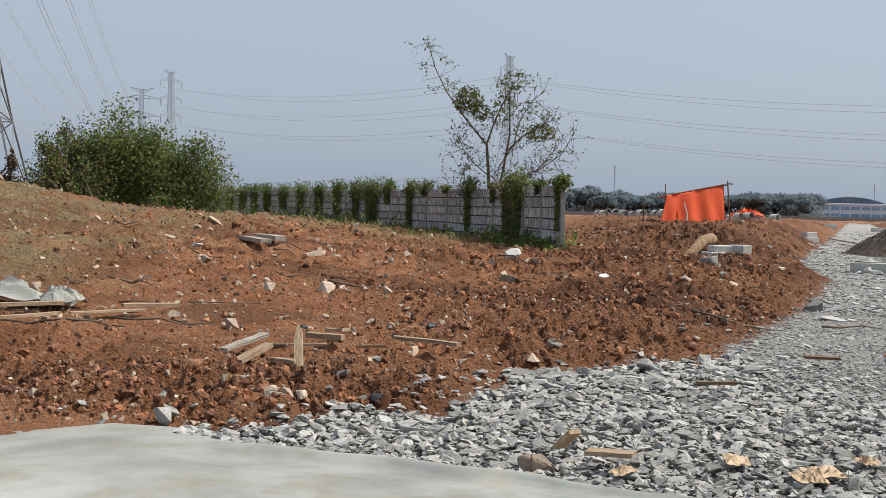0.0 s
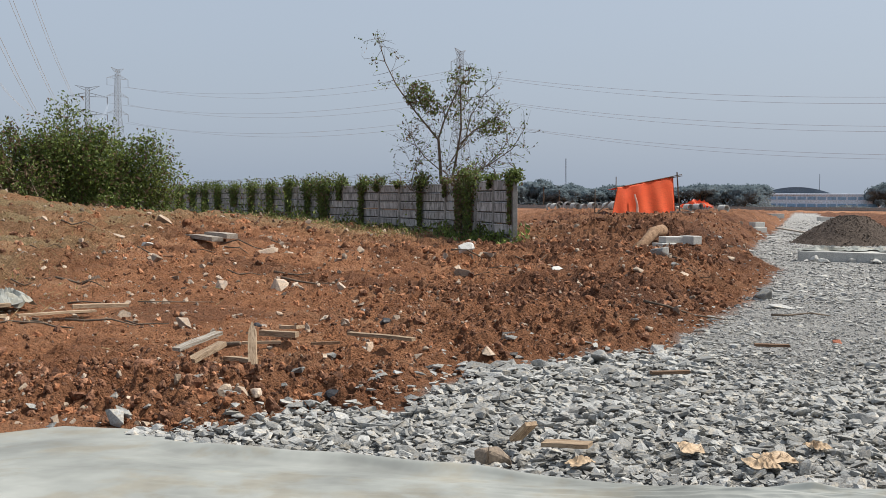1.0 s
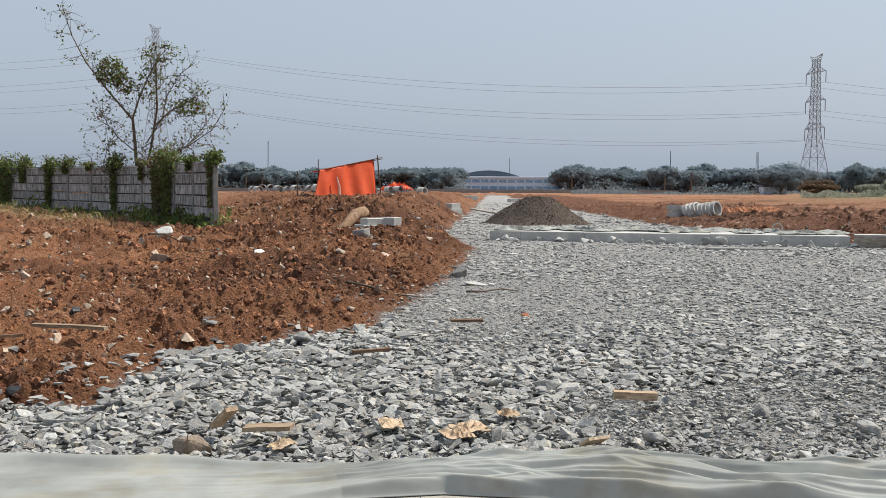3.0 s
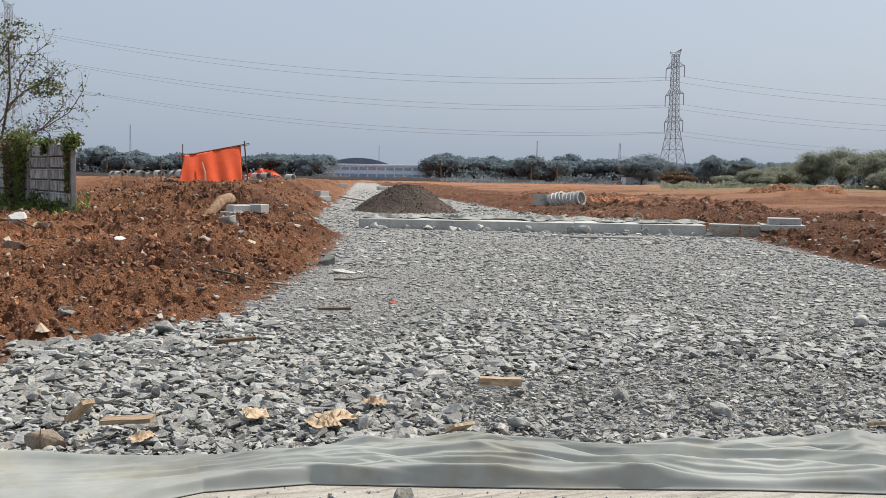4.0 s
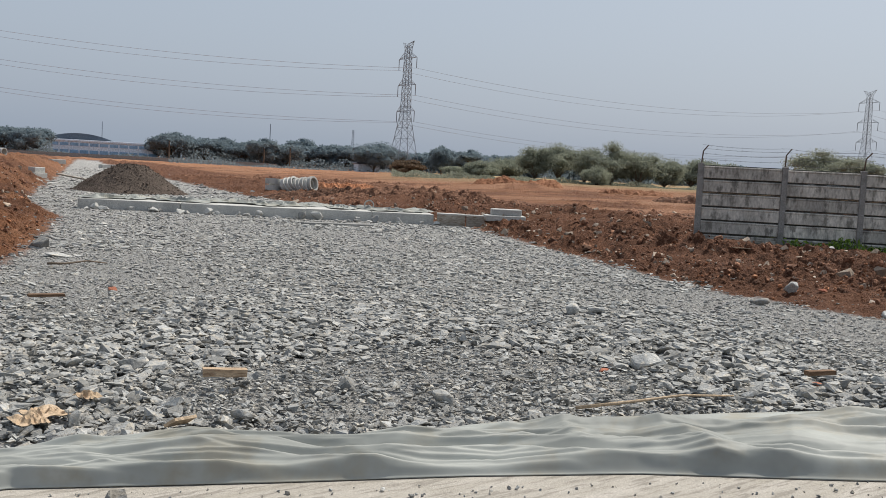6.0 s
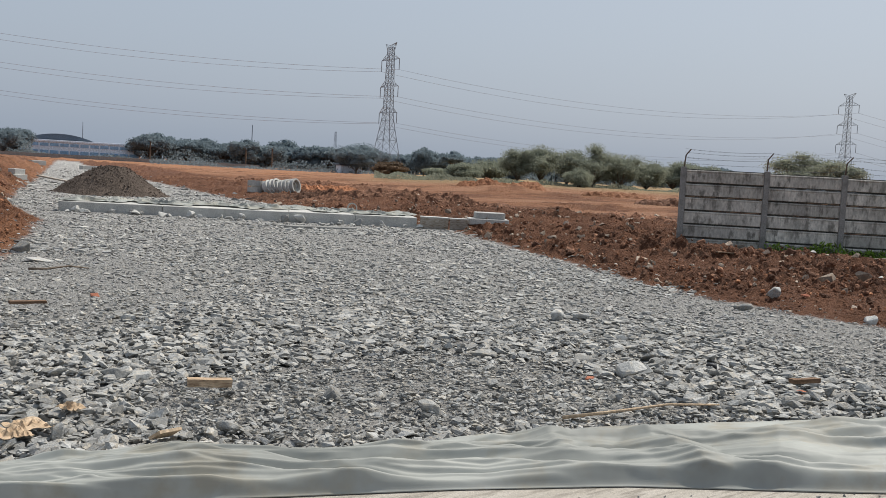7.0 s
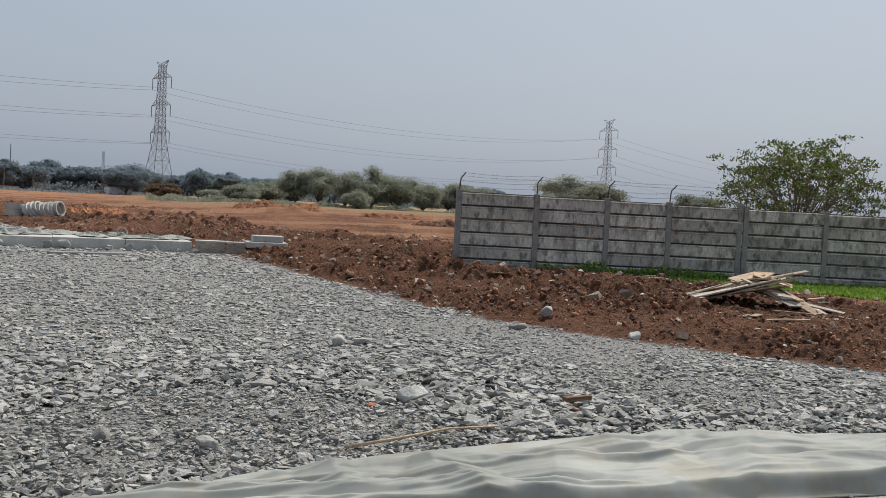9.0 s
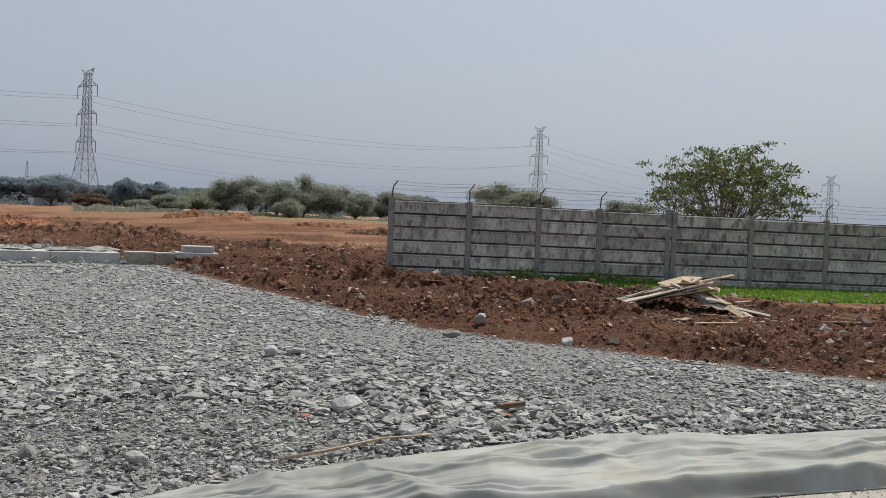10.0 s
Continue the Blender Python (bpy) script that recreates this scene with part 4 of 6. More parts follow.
solid_rock("rock", (1.96, 4.38), (0.13, 0.1, 0.19), M_STONE, "grey stone standing on the concrete slab", seed=90, rz=20, sink=0.02, on=0.15)
for at in ((5.73, 13.2), (16.19, 8.84), (7.6, 6.3), (8.86, 4.85)):
    b = solid_rock("broken_brick", at, (0.2, 0.11, 0.07), M_BRICK, "piece of red brick among the stones", "brick", seed=int(at[0] * 10), rz=at[0] * 50)
for at in ((-0.63, 9.15), (9.17, 6.01), (-0.2, 13.0), (-1.9, 13.6)):
    solid_rock("black_plastic_scrap", at, (0.18, 0.14, 0.12), M_BLACK, "crumpled black plastic scrap on the ground", "litter", seed=int(at[1] * 10), corners=26, rz=40)


def concrete_block(name, at, size, rz, label, tiers=1, mat=None):
    thing = tagged(empty(name, (at[0], at[1], gz(at[0], at[1]) - 0.06), rz), label, "concrete block")
    w, d, h = size
    for t in range(tiers):
        f = 1 - 0.26 * t
        part("tier" if tiers > 1 else "body", box((w * f, d * f, h / tiers), (0.05 * t, 0, h / tiers * (t + 0.5)), bevel=0.02), mat or M_NEWCON, thing)
    return thing


concrete_block("concrete_block", (8.73, 32.6), (1.0, 0.7, 0.42), 12, "pale concrete blocks stacked on the soil bank", 2)
concrete_block("concrete_block", (9.3, 32.4), (0.4, 0.6, 0.28), 30, "small pale concrete block beside a larger one")
concrete_block("concrete_block", (21.0, 59.5), (0.95, 0.8, 0.62), 20, "pale concrete block at the top of the bank", 2)
concrete_block("concrete_block", (24.45, 25.0), (1.35, 0.9, 0.42), -38, "two-stepped pale concrete block by the road", 2)
concrete_block("concrete_block", (41.0, 110.0), (1.6, 0.8, 0.5), 10, "pale concrete block far down the road")
concrete_block("concrete_block", (47.5, 112.0), (2.0, 0.8, 0.5), 8, "pale concrete block far down the road")


# ---- next slab of the road, with forms and plastic left on it ----
def far_slab():
    a, b = Vector((13.0, 33.0, 0)), Vector((22.7, 26.6, 0))
    u = (b - a).normalized()
    n = Vector((-u.y, u.x, 0))
    thing = tagged(empty("road_slab", a, math.degrees(math.atan2(u.y, u.x))), "new concrete road slab with a straight grey edge", "slab")
    L = (b - a).length
    cuts = (0, 0.28, 0.63, 0.82, 1.0)
    for s, e in zip(cuts, cuts[1:]):
        part("slab_section", box((L * (e - s) - 0.015, 3.0, 0.46), (L * (s + e) / 2, 1.5, 0.10 + 0.012 * (s > 0.5)), bevel=0.012), M_NEWCON, thing)
    return a, u, n, L


A_S, U_S, N_S, L_S = far_slab()


def crumpled(name, at, size, mat, label, category, rz=0.0, seed=0, height=0.1, res=26, z=None):
    """A crumpled thin sheet with an uneven outline."""
    g = np.linspace(-0.5, 0.5, res)
    X, Y = np.meshgrid(g, g)
    k = seed * 3.7
    wob = 1 + 0.35 * (vnoise(np.arctan2(Y, X) * 1.6 + 9 + k, X * 0 + k, seed) - 0.5)
    ridge = 1 - 2 * np.abs(vnoise(X * 4 + k, Y * 4 + 0.7 * X * 4, seed + 1) - 0.5)
    Z = height * (ridge ** 2 * 0.8 + 0.18 * vnoise(X * 8 + k, Y * 8, seed + 2)) * (1.1 - 1.6 * np.maximum(np.abs(X), np.abs(Y)))
    V = np.stack([X * size[0] * wob, Y * size[1] * wob, Z + 0.01], -1).reshape(-1, 3)
    i, j = np.meshgrid(np.arange(res - 1), np.arange(res - 1), indexing="ij")
    F = np.stack([i * res + j, i * res + j + 1, (i + 1) * res + j + 1, (i + 1) * res + j], -1).reshape(-1, 4)
    ob = new(name, mesh_from(name, V, np.ascontiguousarray(F), mat))
    sol = ob.modifiers.new("thickness", "SOLIDIFY")
    sol.thickness = 0.004
    ob.matrix_basis = pose(at[0], at[1], (gz(at[0], at[1]) + 0.08) if z is None else z, 0, 0, rz)
    return tagged(ob, label, category)


for k in range(13):
    p = A_S + U_S * (0.6 + k * 0.88) + N_S * (0.9 + 1.4 * ((k * 0.37) % 1))
    crumpled("plastic_scrap", p, (1.7, 1.0), M_SHEET, "crumpled white plastic lying on the new slab", "plastic sheet", rz=k * 47, seed=k, height=0.2, z=0.33)
for k, (s, o, sz) in enumerate(((0.05, -0.15, 0.4), (0.5, -0.2, 0.42), (0.62, -0.3, 0.45), (0.66, -0.2, 0.5), (0.78, -0.25, 0.4), (0.83, -0.3, 0.45), (0.36, -0.3, 0.36), (0.9, -0.25, 0.36), (0.2, -0.3, 0.3))):
    p = A_S + U_S * (L_S * s) + N_S * o
    solid_rock("rock", p, (sz, sz * 0.7, sz * 0.75), M_STONE if k % 3 else M_NEWCON, "broken grey stone leaning on the new slab's edge", seed=40 + k, rz=k * 50, tilt=12)


g = random.Random(63)
for k in range(26):
    along = g.uniform(0.0, 1.04)
    p = A_S + U_S * (L_S * along) + N_S * -g.uniform(0.1, 0.75)
    sz = g.uniform(0.16, 0.42)
    solid_rock("rock", p, (sz, sz * g.uniform(0.5, 0.9), sz * g.uniform(0.35, 0.7)), M_STONE if g.random() < 0.7 else M_NEWCON, "broken grey stone lying along the new slab", seed=300 + k, rz=g.uniform(0, 180), tilt=g.uniform(-25, 25))


def form_panel(at, size, rz, label):
    thing = tagged(empty("form_panel", (at[0], at[1], gz(at[0], at[1])), rz), label, "formwork")
    w, d, h = size
    part("board", box((w, 0.04, h), (0, -d / 2, h / 2), bevel=0.006), M_WOOD_GREY, thing)
    part("cleat", box((0.06, d, h * 0.8), (w / 2 - 0.05, 0, h * 0.4), bevel=0.006), M_WOOD, thing)
    part("cap", box((w, d, 0.04), (0, 0, h + 0.022), bevel=0.006), M_NEWCON, thing)
    return thing


form_panel((23.2, 26.3), (0.95, 0.5, 0.36), -40, "pale wooden form board at the slab's end")
form_panel((23.35, 25.3), (0.6, 0.4, 0.34), -30, "short wooden form board by a concrete block")
concrete_block("concrete_block", (18.2, 25.8), (2.2, 0.35, 0.13), -22, "low grey concrete strip in the gravel", mat=M_POST)


# ---- heap of dark aggregate ----
def gravel_mound(at, r, h):
    A, R = np.meshgrid(np.linspace(0, math.tau, 160, endpoint=False), np.linspace(0.0, 1.0, 60))
    edge = 1 + 0.16 * (vnoise(np.cos(A) * 2 + 4, np.sin(A) * 2 + 4, 70) - 0.5)
    X, Y = np.cos(A) * R * r * edge, np.sin(A) * R * r * 0.9 * edge
    prof = sstep(1.0, 0.16, R) * 0.55 + np.clip(1 - R, 0, 0.8) / 0.8 * 0.45
    Z = h * prof * (0.94 + 0.12 * vnoise(X * 0.8 + 5, Y * 0.8, 71)) + 0.07 * np.sqrt(prof) * (lumps(X * 2.2, Y * 2.2, 72) + 0.6 * lumps(X * 6, Y * 6, 74)) + 0.03 * vnoise(X * 14, Y * 14, 73)
    skirt = 0.4 * blob(X, Y, -r * 0.95, 0.9, r * 0.4, r * 0.5) * (1 - R ** 3)
    Z = Z + skirt - 0.05
    V = np.stack([X + at[0], Y + at[1], Z + gz(*at)], -1).reshape(-1, 3)
    i, j = np.meshgrid(np.arange(59), np.arange(160), indexing="ij")
    k = (j + 1) % 160
    F = np.stack([i * 160 + j, (i + 1) * 160 + j, (i + 1) * 160 + k, i * 160 + k], -1).reshape(-1, 4)
    thing = tagged(empty("gravel_mound", (0, 0, 0)), "conical heap of dark grey-brown aggregate on the road", "gravel heap")
    body = new("heap_body", mesh_from("heap_body", V, np.ascontiguousarray(F), M_PILE))
    body.parent = thing
    g = np.random.default_rng(75)
    pick = g.integers(0, len(V), 2600)
    crumbs = scatter_mesh("aggregate", BLOCKS, V[pick] + g.normal(0, 0.05, (2600, 3)) * np.array([1, 1, 0.1]), np.clip(g.lognormal(-3.0, 0.4, 2600), 0.03, 0.12), g, 0.8, M_PILE)
    crumbs.parent = thing
    tagged(crumbs, kind="stuff")
    return thing


gravel_mound((21.35, 47.6), 2.75, 1.32)


# ---- concrete rings and pipes ----
def ring_mesh(r, length, wall, sides=28):
    bm = bmesh.new()
    loops = []
    for rr, z in ((r, 0), (r, length), (r - wall, length), (r - wall, 0)):
        loops.append([bm.verts.new((math.cos(k * math.tau / sides) * rr, math.sin(k * math.tau / sides) * rr, z)) for k in range(sides)])
    for a, b in zip(loops, loops[1:] + loops[:1]):
        for k in range(sides):
            bm.faces.new((a[k], a[(k + 1) % sides], b[(k + 1) % sides], b[k]))
    bmesh.ops.recalc_face_normals(bm, faces=bm.faces)
    me = bpy.data.meshes.new("concrete_ring")
    bm.to_mesh(me)
    bm.free()
    me.materials.append(M_NEWCON)
    return me


RING = ring_mesh(0.46, 0.3, 0.1)
for k in range(8):
    x, y = 31.95 + k * 0.17, 50.7 - k * 0.11
    o = new("concrete_ring", RING)
    lie = Vector((0.83 * 0.72 - 0.55 * 0.5, -0.55 * 0.72 - 0.83 * 0.5, 0.5 - 0.05 * k)).to_track_quat("Z", "Y").to_matrix().to_4x4()
    o.matrix_basis = Matrix.Translation((x, y, gz(x, y) + 0.3)) @ lie @ Matrix.Scale(0.95, 4)
    tagged(o, "pale concrete well ring leaning in a row", "concrete ring", "concrete rings by the road")
for k in range(5):
    o = new("concrete_ring", RING)
    o.matrix_basis = pose(31.6 + 0.22 * (k % 2) + 0.5 * (k // 3), 51.4 - 0.2 * (k // 3), gz(31.6, 51.4) - 0.02 + 0.19 * (k % 3), 8 * (k % 2), 4, 20 * k)
    tagged(o, "pale concrete well ring stacked flat", "concrete ring", "concrete rings by the road")
for at, rz in (((21.9, 29.2), -70),):
    o = new("concrete_ring", RING)
    o.matrix_basis = Matrix.Translation((at[0], at[1], 0.5)) @ pose(0, 0, 0, 84, 0, rz + 30) @ Matrix.Scale(0.38, 4)
    tagged(o, "small pale ring standing on the slab", "concrete ring")
PIPE = ring_mesh(0.34, 0.9, 0.06)
for k in range(11):
    t = k / 10
    x, y = 13.9 + 3.0 * t + 0.1 * math.sin(k * 5), 93.5 - 13.0 * t
    o = new("concrete_pipe", PIPE)
    o.matrix_basis = pose(x, y, gz(x, y) + 0.33, 90, 0, 12 * math.sin(k * 2.1))
    tagged(o, "grey concrete pipe lying in a row on the field", "pipe", "concrete pipes on the field")
for k in range(9):
    x, y = 18.2 + 0.52 * (k % 3) + (k // 3) * 1.55 + 0.3, 74.0 - 0.9 * (k // 3) - 0.4 * (k % 3)
    o = new("concrete_pipe", PIPE)
    o.matrix_basis = Matrix.Translation((x, y, gz(x, y) + 0.24)) @ pose(0, 0, 0, 90, 0, 25 * math.sin(k * 1.7)) @ Matrix.Scale(0.75 + 0.25 * (k < 3), 4)
    tagged(o, "grey concrete pipe lying behind the shelter", "pipe", "concrete pipes on the field")


# ---- orange tarpaulin shelter ----
def tarp_shelter():
    x0, y0, x1, y1 = 10.95, 52.2, 14.75, 53.4
    a = math.degrees(math.atan2(y1 - y0, x1 - x0))
    thing = tagged(empty("tarp_shelter", (x0, y0, gz(x0, y0) - 0.03), a), "bright orange tarpaulin hung over a pole frame", "shelter")
    W = math.hypot(x1 - x0, y1 - y0)
    res_x, res_z = 60, 26

    def cloth(p00, p10, p01, p11, sag, k):
        s, t = np.meshgrid(np.linspace(0, 1, res_x), np.linspace(0, 1, res_z))
        P = sum(w[..., None] * np.array(p) for w, p in (((1 - s) * (1 - t), p00), (s * (1 - t), p10), ((1 - s) * t, p01), (s * t, p11)))
        P[..., 1] += 0.10 * (vnoise(s * 5 + k, t * 1.3, 81) - 0.5) + 0.05 * np.sin(s * 22 + 3 * t + k) * (0.3 + 0.7 * (1 - t))
        P[..., 2] -= sag * np.abs(np.sin(s * math.pi * 2)) * t
        i, j = np.meshgrid(np.arange(res_z - 1), np.arange(res_x - 1), indexing="ij")
        F = np.stack([i * res_x + j, i * res_x + j + 1, (i + 1) * res_x + j + 1, (i + 1) * res_x + j], -1).reshape(-1, 4)
        me = mesh_from("tarpaulin", P.reshape(-1, 3), np.ascontiguousarray(F), M_TARP, smooth=True)
        o = new("tarpaulin", me)
        o.parent = thing
        m = o.modifiers.new("thickness", "SOLIDIFY")
        m.thickness = 0.008
        return o
    cloth((-0.05, -0.1, 0.02), (W * 0.9, -0.15, 0.0), (0.45, 0.3, 1.45), (W * 0.93, 0.25, 2.05), 0.05, 0)
    cloth((W * 0.93, 0.1, 0.22), (W * 1.06, 0.9, 0.3), (W * 0.935, 0.26, 2.05), (W * 1.0, 1.1, 1.9), 0.02, 4)
    cloth((0.45, 0.3, 1.45), (W * 0.93, 0.25, 2.05), (0.9, 2.2, 1.35), (W * 0.95, 2.2, 1.8), 0.06, 8)
    # pale tube painted to stand for light coming through a slit in the cloth
    bm = bmesh.new()
    tube(bm, [(W * 0.56 - 0.9, -0.24, 0.05), (W * 0.56 - 0.88, -0.17, 0.6), (W * 0.56 - 0.95, -0.02, 1.1)], 0.07, 0.04, 6)
    part("pale_tear", bm, surface("light_strip_cloth", [(0.72, 0.5, 0.4), (0.82, 0.62, 0.52)], 2, 20, 0.8, 0.0, leaf=0.3), thing, "pale strip for light coming through the cloth")
    for nm, pts, r in (("pole", [(W * 1.03, 0.05, -0.2), (W * 1.0, 0.12, 1.1), (W * 0.985, 0.2, 2.28)], 0.045), ("pole", [(0.46, 0.45, -0.2), (0.44, 0.42, 2.0)], 0.03),
                       ("pole", [(0.2, 2.2, -0.2), (0.2, 2.2, 1.4)], 0.03), ("pole", [(W * 0.97, 2.2, -0.2), (W * 0.97, 2.2, 1.8)], 0.03),
                       ("ridge_pole", [(0.44, 0.36, 1.43), (W * 1.06, 0.2, 2.17)], 0.03), ("cross_pole", [(W * 0.86, 0.3, 1.95), (W * 1.06, 0.15, 2.1)], 0.025),
                       ("stay", [(-0.9, 0.4, -0.05), (0.15, 0.4, 0.75)], 0.035)):
        bm = bmesh.new()
        tube(bm, pts, r, r * 0.8, 6)
        part(nm, bm, M_BARK, thing)


tarp_shelter()
crumpled("orange_tarpaulin", (30.0, 102.0), (3.0, 2.0), M_TARP, "small orange tarpaulin heaped on the far field", "tarpaulin", seed=3, height=1.2)


# ---- timber and litter on the soil ----
def plank(at, rz, size, mat=None, pitch=0.0, roll=0.0, lift=0.0, label="pale sawn plank lying on red soil", pointed=False, name="plank", z=None):
    L, W, T = size
    bm = bmesh.new()
    bmesh.ops.create_grid(bm, x_segments=8, y_segments=1, size=0.5)
    bmesh.ops.solidify(bm, geom=list(bm.faces), thickness=1.0)
    k = at[0] * 3.1
    for v in bm.verts:
        s = v.co.x + 0.5
        taper = 1.0 if not pointed else min(1.0, (1.02 - s) * 6)
        v.co = Vector((v.co.x * L + 0.02 * L * noise.noise(Vector((v.co.y * 3, k, v.co.z))), v.co.y * W * taper + 0.02 * noise.noise(Vector((s * 2, k, 0))), v.co.z * T + 0.015 * L * noise.noise(Vector((s * 1.3, 0, k)))))
    bmesh.ops.recalc_face_normals(bm, faces=bm.faces)
    me = bpy.data.meshes.new(name)
    bm.to_mesh(me)
    bm.free()
    me.materials.append(mat or M_WOOD)
    o = new(name, me)
    o.matrix_basis = pose(at[0], at[1], (gz(at[0], at[1]) + 0.04 + T / 2 if z is None else z) + lift, 0, 0, rz) @ pose(0, 0, 0, roll, -pitch, 0)
    return tagged(o, label, "plank")


def between(a, b, **kw):
    d = math.hypot(b[0] - a[0], b[1] - a[1])
    return ((a[0] + b[0]) / 2, (a[1] + b[1]) / 2), math.degrees(math.atan2(b[1] - a[1], b[0] - a[0])), d


for a, b, w, t, lift, pitch, lab in (
        ((-2.38, 10.8), (-2.0, 11.25), 0.13, 0.035, 0.06, 12, "pale weathered plank in a small pile of offcuts"),
        ((-2.16, 10.45), (-1.92, 10.95), 0.11, 0.05, 0.07, 12, "sawn timber offcut in a small pile"),
        ((-1.84, 10.87), (-1.50, 10.35), 0.10, 0.04, 0.03, 4, "pale timber offcut on red soil"),
        ((-1.62, 11.75), (-1.18, 11.55), 0.09, 0.06, 0.03, 0, "sawn timber offcut lying on soil"),
        ((-1.76, 11.31), (-1.34, 11.37), 0.05, 0.03, 0.06, 0, "thin lath crossing a pointed stake"),
        ((-1.42, 12.3), (-1.18, 11.95), 0.11, 0.04, 0.04, 6, "round-ended pale offcut on soil"),
        ((-1.01, 11.4), (-0.70, 11.5), 0.05, 0.03, 0.02, 0, "thin dark lath on soil"),
        ((-0.6, 11.6), (0.12, 11.1), 0.09, 0.035, 0.05, 0, "long pale plank lying on red soil"),
        ((-5.3, 26.4), (-4.3, 24.7), 0.28, 0.1, 0.05, 0, "long grey plank at the foot of the mound"),
        ((-4.9, 27.0), (-4.1, 25.6), 0.28, 0.12, 0.05, 0, "long grey plank at the foot of the mound"),
        ((-5.9, 13.4), (-5.2, 13.9), 0.09, 0.05, 0.04, 0, "sawn offcut among sticks and litter"),
        ((-5.0, 13.6), (-4.2, 14.3), 0.1, 0.03, 0.03, 0, "pale lath among sticks and litter"),
        ((-5.6, 12.6), (-5.05, 13.3), 0.09, 0.04, 0.03, 0, "pale lath among sticks and litter"),
        ((-4.6, 14.6), (-3.9, 14.9), 0.13, 0.05, 0.03, 0, "pale offcut among sticks and litter"),
        ((2.45, 10.0), (2.85, 10.05), 0.07, 0.03, 0.06, 0, "brown bark strip on crushed stone"),
        ((3.85, 7.15), (4.15, 7.0), 0.085, 0.06, 0.09, 0, "short sawn timber on crushed stone"),
        ((0.76, 7.2), (0.86, 6.95), 0.09, 0.03, 0.14, 35, "pale wood chip leaning on a lump"),
        ((0.95, 7.0), (1.25, 6.85), 0.13, 0.03, 0.09, 4, "pale wood chip by the plastic sheet"),
        ((4.2, 12.0), (4.6, 11.95), 0.1, 0.03, 0.06, 0, "brown bark strip on crushed stone"),
        ((26.0, 17.0), (27.0, 16.6), 0.2, 0.06, 0.08, 3, "pale board leaning at the fence's foot"),
        ((8.7, 4.85), (9.0, 4.75), 0.07, 0.04, 0.07, 0, "short brown offcut on crushed stone"),
        ((12.2, 45.5), (12.9, 44.6), 0.2, 0.06, 0.2, 0, "pale board on the soil bank"),
        ((21.9, 58.6), (23.2, 57.4), 0.4, 0.08, 0.3, -8, "pale board leaning on a concrete block")):
    at, rz, L = between(a, b)
    plank(at, rz, (L, w, t), M_WOOD_GREY if "grey" in lab or "weathered" in lab or "pale board" in lab else M_BROWN if "brown" in lab or "dark" in lab else M_WOOD, pitch, lift=lift + 0.04, label=lab)
plank((-1.5, 10.3), 99, (1.0, 0.085, 0.035), M_WOOD, pitch=32, roll=-20, lift=0.16, label="weathered pointed stake leaning on offcuts", pointed=True, name="wooden_stake")
plank((3.11, 6.05), 10, (0.17, 0.13, 0.02), M_PAPER, pitch=0, roll=-30, lift=0.08, label="square of brown board on crushed stone", name="board_piece")


def stick(pts, r, label="dry brown stick lying on the soil", mat=None, name="stick"):
    bm = bmesh.new()
    tube(bm, [(x, y, gz(x, y) + dz + r) for x, y, dz in pts], r, r * 0.5, 6)
    me = bpy.data.meshes.new(name)
    bm.to_mesh(me)
    bm.free()
    me.materials.append(mat or M_BARK)
    me.polygons.foreach_set("use_smooth", np.full(len(me.polygons), True))
    return tagged(new(name, me), label, "stick")


stick([(6.0, 5.22, 0.06), (6.5, 5.1, 0.08), (7.0, 4.98, 0.1), (7.5, 4.82, 0.07)], 0.016, "long reddish stick by the plastic sheet", M_PAPER)
stick([(-2.05, 11.5, 0.08), (-1.9, 11.25, 0.14), (-1.75, 11.1, 0.12)], 0.045, "short cut branch on a pile of offcuts")
g = random.Random(4)
for k in range(34):
    if k < 14:
        x, y = g.uniform(-7.5, -3.6), g.uniform(12.5, 18)
    elif k < 24:
        x, y = g.uniform(1.0, 6.5), g.uniform(14.5, 26)
    else:
        x, y = g.uniform(-9, -2), g.uniform(18, 30)
    a, L = g.uniform(-0.5, 0.5), g.uniform(0.4, 1.3)
    stick([(x + L * t * math.cos(a) , y + L * t * math.sin(a) * 0.8, g.uniform(0.0, 0.07)) for t in (0, .3, .65, 1)], g.uniform(0.01, 0.025))
for at, s, lab in (((2.0, 7.05), (0.42, 0.24), "crumpled brown paper bag on crushed stone"), ((2.5, 6.75), (0.4, 0.34), "torn brown paper sacking on crushed stone"), ((2.35, 6.6), (0.34, 0.3), "torn brown paper sacking on crushed stone"),
                   ((2.92, 7.1), (0.22, 0.16), "scrap of brown paper on crushed stone"), ((1.15, 6.7), (0.3, 0.16), "scrap of grey board by the plastic sheet")):
    crumpled("paper_scrap", at, (s[0] * 0.72, s[1] * 0.72), M_PAPER, lab, "paper", rz=at[0] * 40, seed=int(at[0] * 9), height=0.07)
crumpled("plastic_scrap", (-6.1, 14.7), (1.5, 0.9), M_SHEET, "crumpled white plastic lying over sticks", "plastic sheet", rz=10, seed=12, height=0.42)
crumpled("plastic_scrap", (-5.5, 14.5), (0.6, 0.5), M_SHEET, "torn corner of white plastic on sticks", "plastic sheet", rz=60, seed=14, height=0.4)

# felled log on the bank
bm = bmesh.new()
log_pts = [(7.4, 32.3, gz(7.4, 32.3) + 0.08), (7.9, 32.9, gz(7.9, 32.9) + 0.16), (8.4, 33.5, gz(8.4, 33.5) + 0.3), (8.75, 33.9, gz(8.75, 33.9) + 0.5)]
tube(bm, log_pts, 0.13, 0.2, 14)
